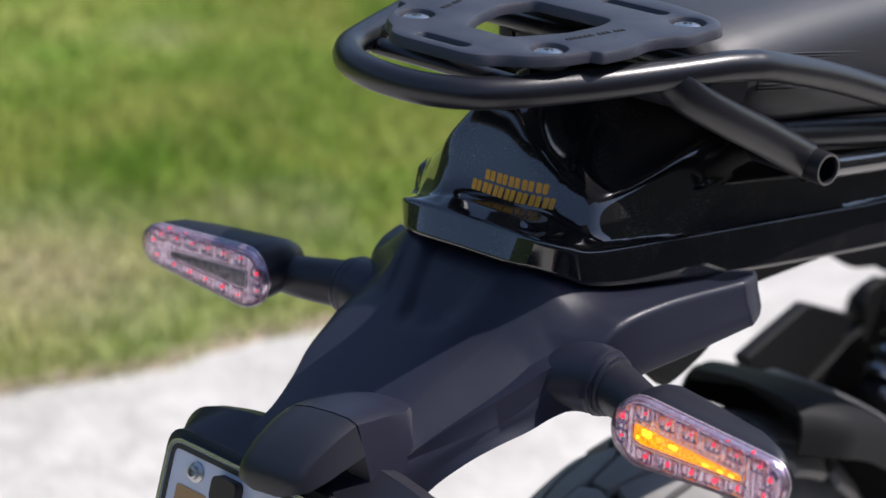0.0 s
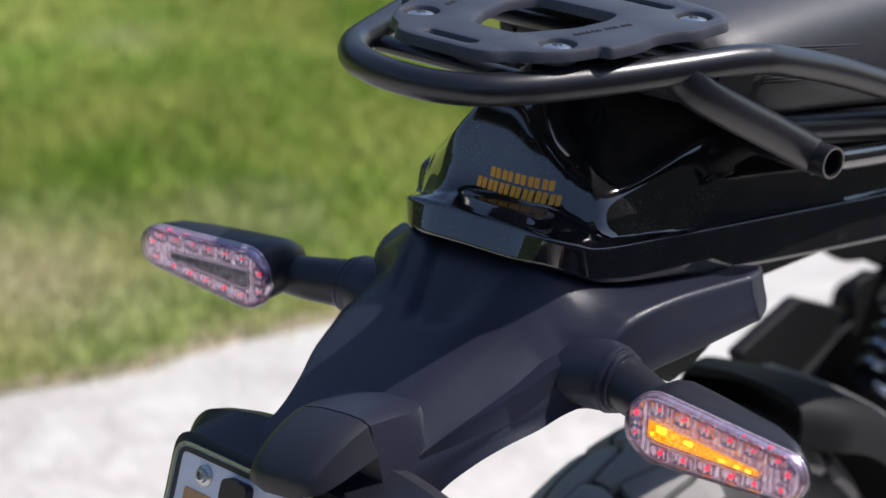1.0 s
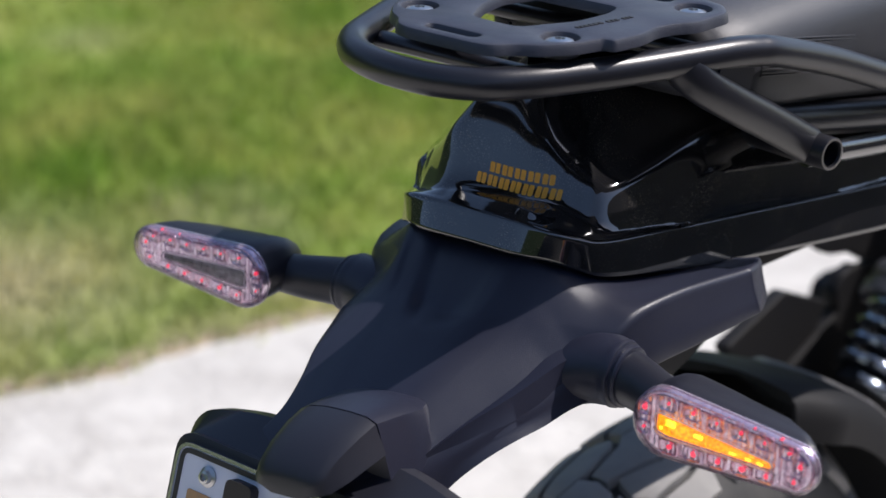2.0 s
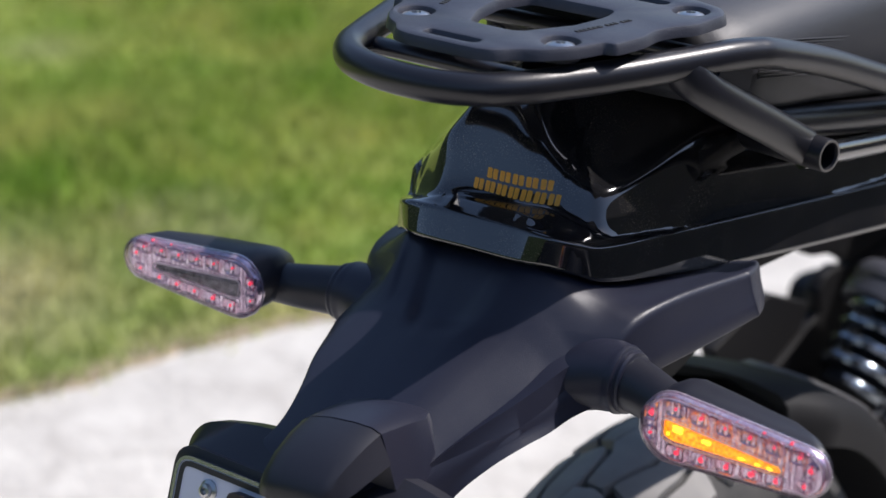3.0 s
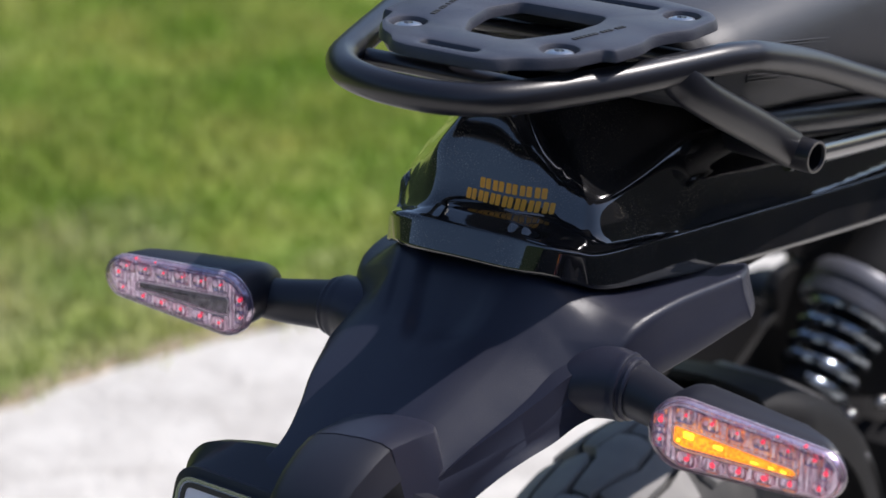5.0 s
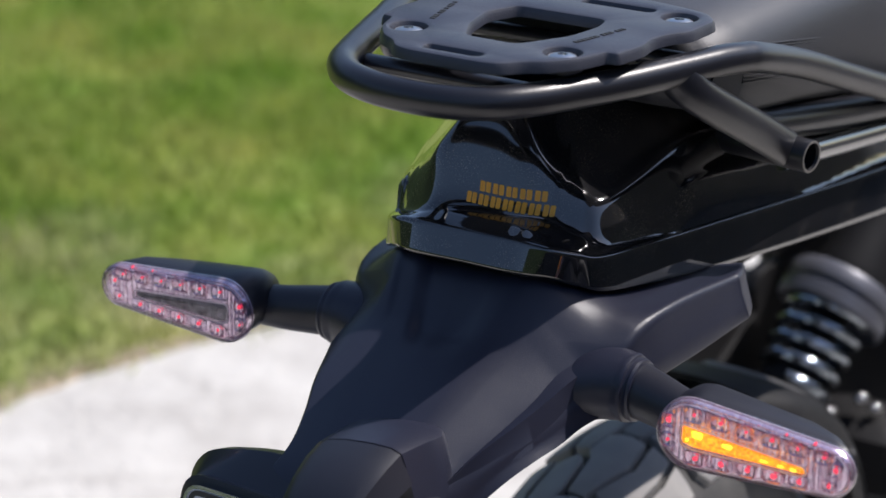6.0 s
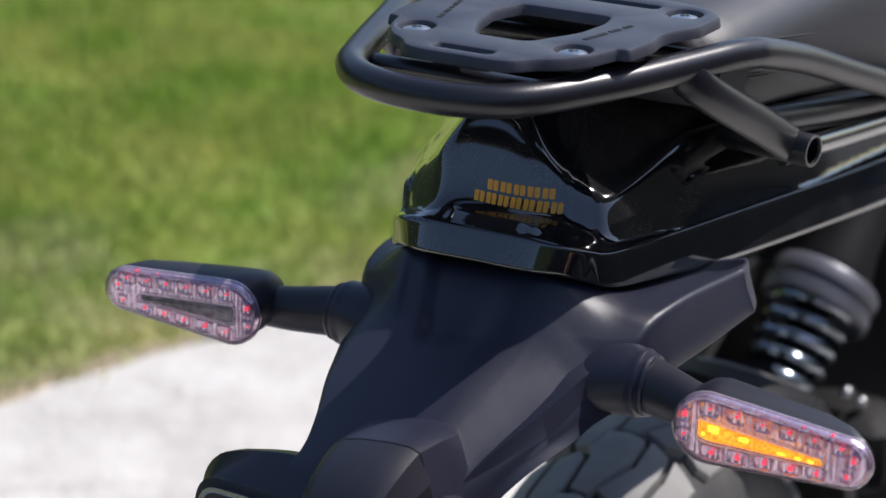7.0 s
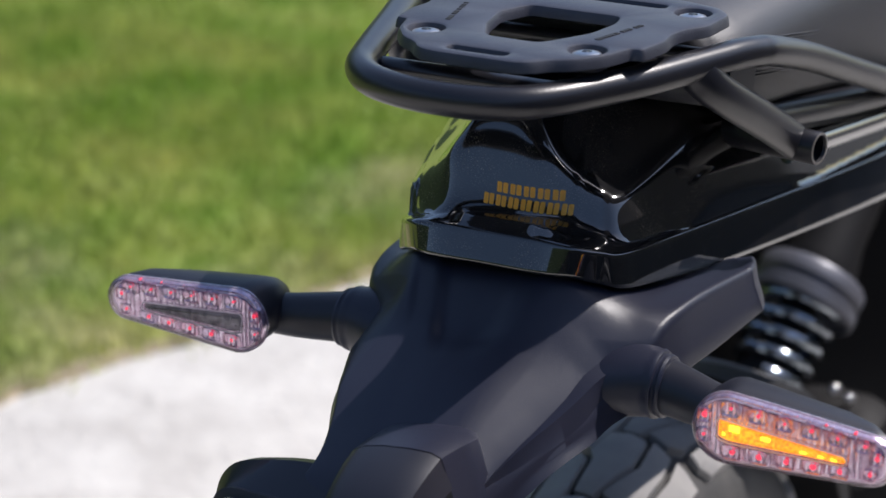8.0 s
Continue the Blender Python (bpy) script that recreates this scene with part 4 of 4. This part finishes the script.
v, f = slab(outer, holes, [(0.9345, -0.0028), (0.9338, -0.0008), (0.9318, 0.0004), (0.9272, 0.0012)])
carrier = mesh_ob("carrier_plate", v, f, RUBBERED, rack, "dark grey moulded carrier plate", sharp=30)
for q in SLOTS:
    v, f = loft([[Vector((p.x, p.y, 0.9232)) for p in offset(q, 0.001)], [Vector((p.x, p.y, 0.9265)) for p in offset(q, -0.001)]])
    mesh_ob("slot_floor", v, f, RUBBERED, rack)
for x, y in SCREWS:
    m = Matrix.Translation((x, y, 0.0))
    v, f = lathe([(0.0125, 0.9230), (0.0125, 0.9275), (0.0100, 0.9280)], m, 28)
    mesh_ob("screw_seat", v, f, RUBBERED, rack)
    v, f = lathe([(0.0098, 0.9278), (0.0100, 0.9300), (0.0086, 0.9318), (0.0050, 0.9328), (0.0032, 0.9330), (0.0028, 0.9312)], m, 28)
    mesh_ob("screw", v, f, STEEL, rack, "steel button-head screw")
# raised mouldings beside the screws, and the small illegible stamping
rng_bars = random.Random(9)
for s in (1, -1):
    u = 0.0
    while u < 0.048:
        w = rng_bars.choice((0.0016, 0.0022, 0.0028))
        a = Vector((CX + s * 0.0500, 0.004, 0.0)) + Vector((s * 0.22, 0.97, 0)) * u
        d, e = Vector((s * 0.22, 0.97, 0)) * w, Vector((s * 0.0032, -0.0007, 0))
        q = [a, a + d, a + d + e, a + e]
        vs = [Vector((p.x, p.y, 0.9343)) for p in q] + [Vector((p.x, p.y, 0.9350)) for p in q]
        mesh_ob("stamped_bar", vs, [(0, 1, 2, 3), (7, 6, 5, 4)] + [(i, 4 + i, 4 + (i + 1) % 4, (i + 1) % 4) for i in range(4)], SOCKET, rack, smooth=False)
        u += w + (0.0012 if rng_bars.random() < 0.75 else 0.004)

# ---- seat, rails, side panels ----
def seat_section(y, w, zt, zb):
    pts = []
    for x, z in ((0, zt + 0.004), (0.35, zt + 0.003), (0.62, zt - 0.001), (0.82, zt - 0.008), (0.93, zt - 0.018), (0.985, zt - 0.030), (1.0, (zt + zb) / 2), (0.985, zb + 0.006), (0.95, zb), (0.5, zb - 0.001), (0, zb - 0.001)):
        pts.append(Vector((w * x, y, z)))
    return pts + [Vector((-p.x, p.y, p.z)) for p in reversed(pts[1:-1])]


SEAT = [(0.108, 0.058, 0.908, 0.880), (0.110, 0.078, 0.914, 0.874), (0.116, 0.092, 0.919, 0.869), (0.128, 0.101, 0.923, 0.864), (0.148, 0.1055, 0.926, 0.859), (0.185, 0.108, 0.928, 0.853), (0.24, 0.111, 0.929, 0.846), (0.32, 0.115, 0.928, 0.833), (0.42, 0.122, 0.926, 0.818), (0.55, 0.132, 0.922, 0.805), (0.70, 0.140, 0.900, 0.79)]
rows = []
for i in range(len(SEAT) - 1):
    for k in range(3):
        rows.append([a + (b - a) * k / 3 for a, b in zip(SEAT[i], SEAT[i + 1])])
rows.append(SEAT[-1])
v, f = loft([seat_section(*r) for r in rows])
seat = mesh_ob("seat", v, f, VINYL, bike, "black vinyl pillion seat", sharp=60)
for k in range(13):
    z = 0.9075 - 0.0021 * k
    p = [(0.1055 + 0.0016 * j, 0.150 + 0.030 * j, z - 0.0050 * j) for j in range(5)]
    v, f = sweep(spline(p, 3), 0.0006, 8)
    mesh_ob("side_rib", v, f, VINYL, seat)


for s in (1, -1):
    cx = 0 if s > 0 else -0.012
    X = lambda x: cx + s * x
    v, f = sweep(spline([(X(0.097), 0.175, 0.843), (X(0.101), 0.22, 0.835), (X(0.110), 0.32, 0.818), (X(0.120), 0.47, 0.793), (X(0.126), 0.62, 0.77)], 4), 0.0125, 20)
    mesh_ob("subframe_rail", v, f, POWDER, bike, "satin black subframe rail under the seat")
    v, f = sweep(spline([(X(0.116), 0.205, 0.8150), (X(0.121), 0.32, 0.7985), (X(0.131), 0.47, 0.7795), (X(0.138), 0.62, 0.760)], 4), 0.0085, 16, squash=(0.7, 1))
    mesh_ob("side_moulding", v, f, GLOSS, bike, "gloss black side panel moulding")
    # inner skirt closing the tail below the seat
    v, f = loft([[Vector((X(x), y, z)) for y, x in ((0.22, 0.055), (0.36, 0.068), (0.62, 0.08))] for z in (0.70, 0.855)], closed=False)
    v2, f2 = loft([[Vector((X(x - 0.004), y, z)) for y, x in ((0.22, 0.055), (0.36, 0.068), (0.62, 0.08))] for z in (0.855, 0.70)], closed=False)
    mesh_ob("inner_panel", *join((v, f), (v2, f2)), DULLBLACK, bike, "dull black inner panel")

# ---- rear wheel ----
AX, AY, AZ, R = -0.016, 0.263, 0.211, 0.329


def tread_r(x):
    return R - (0.085 - math.sqrt(0.085 ** 2 - min(abs(x), 0.064) ** 2)) - max(0, abs(x) - 0.064) * 2.5


def on_wheel(ang, x, d=0.0):
    """The point at angle ang back from the top, x across, d above the carcass."""
    r = tread_r(x) + d
    return Vector((AX + x * (1 + d / 0.066 * 0.5), AY - r * math.sin(ang), AZ + r * math.cos(ang)))


prof = [-0.058, -0.068, -0.0705, -0.068, -0.062, -0.055, -0.045, -0.03, -0.015, 0, 0.015, 0.03, 0.045, 0.055, 0.062, 0.068, 0.0705, 0.068, 0.058]
heights = [0.222, 0.245, 0.265, 0.280] + [None] * 11 + [0.280, 0.265, 0.245, 0.222]
rings = []
for k in range(96):
    a = 2 * math.pi * k / 96
    ring = []
    for x, hgt in zip(prof, heights):
        r = hgt if hgt else tread_r(x) - 0.0085
        ring.append(Vector((AX + x, AY - r * math.sin(a), AZ + r * math.cos(a))))
    rings.append(ring)
v, f = loft(rings + [rings[0]], closed=False)
tyre = mesh_ob("tyre", v, f, TYRE, bike, "dusty block-tread rear tyre", sharp=70)
v, f = lathe([(0.226, -0.058), (0.228, -0.050), (0.205, -0.035), (0.200, 0.0), (0.205, 0.035), (0.228, 0.050), (0.226, 0.058), (0.212, 0.050), (0.194, 0.0), (0.212, -0.050), (0.226, -0.058)], Matrix.Translation((AX, AY, AZ)) @ Matrix.Rotation(radians(90), 4, "Y"), 72)
rim = mesh_ob("rim", v, [q for q in f if len(q) == 4], DULLBLACK, bike, "black spoked wheel rim")
v, f = lathe([(0.03, -0.06), (0.045, -0.055), (0.045, -0.045), (0.03, -0.035), (0.03, 0.035), (0.045, 0.045), (0.045, 0.055), (0.03, 0.06)], Matrix.Translation((AX, AY, AZ)) @ Matrix.Rotation(radians(90), 4, "Y"), 40)
mesh_ob("hub", v, f, DULLBLACK, rim)
for k in range(32):
    a = 2 * math.pi * k / 32
    b = a + (0.35 if k % 4 < 2 else -0.35)
    s = 0.05 if k % 2 else -0.05
    v, f = sweep([(AX + s, AY - 0.042 * math.sin(b), AZ + 0.042 * math.cos(b)), (AX + s * 0.2, AY - 0.198 * math.sin(a), AZ + 0.198 * math.cos(a))], 0.0018, 6, up=(1, 0.1, 0.2))
    mesh_ob("spoke", v, f, STEEL, rim)

PITCH = 22
STEP = 2 * math.pi / PITCH


def tread_block(poly):
    """One tread block: poly is in pitches along and metres across."""
    pts = [Vector((u * STEP, x, 0)) for u, x in poly]
    line = []
    for i, p in enumerate(pts):
        q = pts[(i + 1) % len(pts)]
        for k in range(3):
            line.append(p.lerp(q, k / 3))
    mid = sum(line, Vector()) / len(line)
    top = [on_wheel(p.x, p.y, 0.0) for p in line]
    shrink = [on_wheel(*(p.lerp(mid, 0.05)).xy, 0.0012) for p in line]
    inner = [on_wheel(*(p.lerp(mid, 0.55)).xy, 0.0013) for p in line]
    low = [on_wheel(p.x, p.y, -0.0095) for p in line]
    n = len(line)
    vs = low + top + shrink + inner + [on_wheel(mid.x, mid.y, 0.0013)]
    fs = []
    for j in range(3):
        fs += [(j * n + k, j * n + (k + 1) % n, (j + 1) * n + (k + 1) % n, (j + 1) * n + k) for k in range(n)]
    fs += [(3 * n + k, 3 * n + (k + 1) % n, 4 * n) for k in range(n)]
    return vs, fs


BLOCKS = [
    [(0.04, -0.017), (0.36, -0.021), (0.50, -0.013), (0.95, -0.010), (0.97, 0.006), (0.62, 0.0155), (0.48, 0.020), (0.06, 0.0165), (0.0, 0.0)],
    [(0.02, 0.0205), (0.46, 0.0245), (0.64, 0.0195), (0.90, 0.0115), (0.98, 0.030), (0.86, 0.041), (0.42, 0.0425), (0.10, 0.0385)],
    [(0.08, 0.0430), (0.40, 0.0470), (0.86, 0.0455), (0.90, 0.0560), (0.82, 0.0640), (0.16, 0.0640)],
    [(0.42, -0.0255), (0.52, -0.0180), (0.96, -0.0150), (1.32, -0.0215), (1.28, -0.0370), (1.06, -0.0405), (0.56, -0.0390)],
    [(0.50, -0.0435), (0.98, -0.0450), (1.28, -0.0420), (1.30, -0.0640), (0.56, -0.0640)],
]
for b in BLOCKS:
    vs, fs = tread_block(b)
    first = mesh_ob("tread_block", vs, fs, TREAD, tyre, "", sharp=40)
    for k in range(1, PITCH):
        ob = new("tread_block", first.data)
        ob.parent = tyre
        ob.matrix_basis = Matrix.Translation((AX, AY, AZ)) @ Matrix.Rotation(STEP * k, 4, "X") @ Matrix.Translation((-AX, -AY, -AZ))

# hugger over the front of the tyre
HR = 0.354
rings = []
for k in range(41):
    a = radians(-11 - 81 * k / 40)
    ring = []
    taper = min(1.0, 0.74 + k / 14)
    for x, dr in ((-0.082, -0.040), (-0.083, -0.022), (-0.078, -0.008), (-0.066, 0.0), (-0.03, 0.004), (0, 0.005), (0.03, 0.004), (0.066, 0.0), (0.078, -0.008), (0.083, -0.022), (0.082, -0.040), (0.079, -0.040), (0.079, -0.022), (0.074, -0.010), (0.0, 0.001), (-0.074, -0.010), (-0.079, -0.022), (-0.079, -0.040)):
        r = HR + dr
        ring.append(Vector((x * taper - 0.004, 0.283 - r * math.sin(a), AZ + r * math.cos(a))))
    rings.append(ring)
v, f = loft(rings)
hugger = mesh_ob("hugger", v, f, DULLBLACK, bike, "dull black plastic hugger over the tyre", sharp=50)
# sunlit part of the hugger as a lighter grey layer, rear edge swept forward
shell = []
for k in range(33):
    x = -0.024 + 0.107 * k / 32
    start = -22 - 260 * max(0, x + 0.010)
    line = []
    for j in range(25):
        a = radians(start + (-94 - start) * j / 24)
        r = HR + 0.0085 - 0.9 * max(0, x - 0.045) ** 2 / 0.05 - (0.003 if j == 0 else 0)
        line.append(Vector((x - 0.004, 0.283 - r * math.sin(a), AZ + r * math.cos(a))))
    shell.append(line)
v, f = loft(shell, closed=False)
inner = [[p + (Vector((p.x, 0.283, AZ)) - p).normalized() * 0.003 for p in line] for line in shell]
v2, f2 = loft(inner, closed=False)
mesh_ob("hugger_shell", *join((v, f), (v2, f2)), HUGGERLIT, hugger, "grey plastic hugger shell", sharp=50)

# swingarm, shock and the dark mass ahead of the wheel
for s in (1, -1):
    v, f = sweep(spline([(0.105 * s, 0.245, 0.205), (0.105 * s, 0.40, 0.225), (0.10 * s, 0.62, 0.27), (0.09 * s, 0.86, 0.30)], 4), 0.022, 16, squash=(0.6, 1.3))
    mesh_ob("swingarm", v, f, DULLBLACK, bike, "black swingarm")
v, f = sweep([(-0.115, AY, AZ), (0.115, AY, AZ)], 0.011, 16)
mesh_ob("axle", v, f, STEEL, bike)
TOP, FOOT = Vector((-0.034, 0.785, 0.490)), Vector((-0.060, 0.672, 0.372))
axis = (FOOT - TOP).normalized()
turn = Matrix.Translation(TOP) @ axis.to_track_quat("Z", "Y").to_matrix().to_4x4()
v, f = lathe([(0.030, -0.008), (0.034, -0.006), (0.053, -0.005), (0.057, 0.000), (0.057, 0.012), (0.053, 0.015), (0.053, 0.019), (0.058, 0.022), (0.058, 0.034), (0.054, 0.037), (0.050, 0.030), (0.030, 0.026)], turn, 48)
shock = mesh_ob("shock_absorber", v, f, GREYMETAL, bike, "grey metal rear shock absorber with coil spring")
v, f = lathe([(0.018, -0.13), (0.030, -0.12), (0.033, -0.05), (0.040, -0.02), (0.040, -0.006)], turn, 32)
mesh_ob("shock_top", v, f, DULLBLACK, shock, "black upper shock body")
v, f = lathe([(0.020, 0.02), (0.020, 0.10), (0.030, 0.105), (0.034, 0.125), (0.022, 0.135), (0.018, 0.175)], turn, 32)
mesh_ob("damper_body", v, f, DULLBLACK, shock, "black damper body")
coil = []
for k in range(150):
    a = k / 149 * 2 * math.pi * 4.2
    coil.append(turn @ Vector(((0.041 - 0.006 * k / 149) * math.cos(a), (0.041 - 0.006 * k / 149) * math.sin(a), 0.032 + 0.088 * k / 149)))
v, f = sweep(coil, 0.0060, 10, up=axis)
mesh_ob("coil_spring", v, f, SPRING, shock, "dark glossy coil spring")
for x, y, z, r in ((-0.031, 0.712, 0.393, 0.0075), (-0.017, 0.728, 0.378, 0.0060), (-0.006, 0.734, 0.371, 0.0070), (0.004, 0.742, 0.364, 0.0055), (0.025, 0.735, 0.394, 0.0070), (0.040, 0.74, 0.385, 0.0060)):
    m = Matrix.Translation((x - 0.014, y, z)) @ Matrix.Rotation(radians(68), 4, "X")
    v, f = lathe([(r, -0.012), (r, 0.001), (r * 0.8, 0.004), (r * 0.4, 0.0055), (0.0005, 0.006)], m, 16)
    mesh_ob("linkage_bolt", v, f, STEEL, shock, "bright linkage bolt")
v, f = box(-0.070, 0.060, 0.715, 0.80, 0.29, 0.372, 0.012)
mesh_ob("shock_linkage", v, f, DULLBLACK, bike, "black shock linkage")
rings = []
for z, w, y0, y1 in ((0.03, 0.11, 1.04, 1.24), (0.05, 0.17, 1.00, 1.28), (0.16, 0.20, 0.98, 1.30), (0.34, 0.215, 0.97, 1.30), (0.52, 0.20, 0.97, 1.27), (0.68, 0.17, 0.97, 1.24), (0.78, 0.13, 0.98, 1.20), (0.80, 0.10, 1.00, 1.16)):
    rings.append([Vector((p.x, p.y, z)) for p in rounded([(-0.015 - w, y0), (-0.015 + w, y0), (-0.015 + w, y1), (-0.015 - w, y1)], 0.07, 5)])
v, f = loft(rings)
mesh_ob("engine_block", v, f, DULLBLACK, bike, "dull black engine and airbox mass")


def plate(outline, x0, x1, r=0.008):
    """A flat part in the plane of y and z, between two x, with rounded corners."""
    pts = rounded(outline, r, 4)
    return loft([[Vector((x0, p.x, p.y)) for p in offset(pts, -0.002)], [Vector((x0 + 0.002, p.x, p.y)) for p in pts],
                 [Vector((x1 - 0.002, p.x, p.y)) for p in pts], [Vector((x1, p.x, p.y)) for p in offset(pts, -0.002)]])


v, f = plate([(0.542, 0.483), (0.600, 0.400), (0.700, 0.400), (0.743, 0.468), (0.650, 0.508)], -0.138, -0.122)
mesh_ob("footrest_hanger", v, f, DULLBLACK, bike, "black left footrest hanger")
v, f = plate([(0.60, 0.25), (0.95, 0.25), (0.95, 0.488), (0.815, 0.487), (0.790, 0.496), (0.762, 0.494), (0.748, 0.478), (0.757, 0.453), (0.668, 0.425), (0.60, 0.40)], -0.132, -0.116, 0.006)
mesh_ob("frame_plate", v, f, DULLBLACK, bike, "black frame plate below the side cover")
v, f = plate([(0.66, 0.60), (0.683, 0.551), (0.727, 0.525), (0.775, 0.514), (0.820, 0.490), (0.95, 0.490), (0.95, 0.74), (0.66, 0.74)], -0.131, -0.117, 0.008)
mesh_ob("side_cover", v, f, DULLBLACK, bike, "dull black left side cover")
v, f = plate([(0.12, 0.735), (0.120, 0.672), (0.130, 0.660), (0.148, 0.645), (0.168, 0.649), (0.194, 0.657), (0.26, 0.690), (0.26, 0.735)], 0.044, 0.054, 0.006)
mesh_ob("tray_tab", v, f, DULLBLACK, bike, "black tab under the tail tray")
v, f = plate([(1.024, 0.339), (1.030, 0.357), (1.055, 0.361), (1.095, 0.354), (1.163, 0.331), (1.18, 0.20), (1.02, 0.22)], -0.285, -0.180, 0.006)
mesh_ob("crankcase_cover", v, f, DULLBLACK, bike, "dull black left crankcase cover")
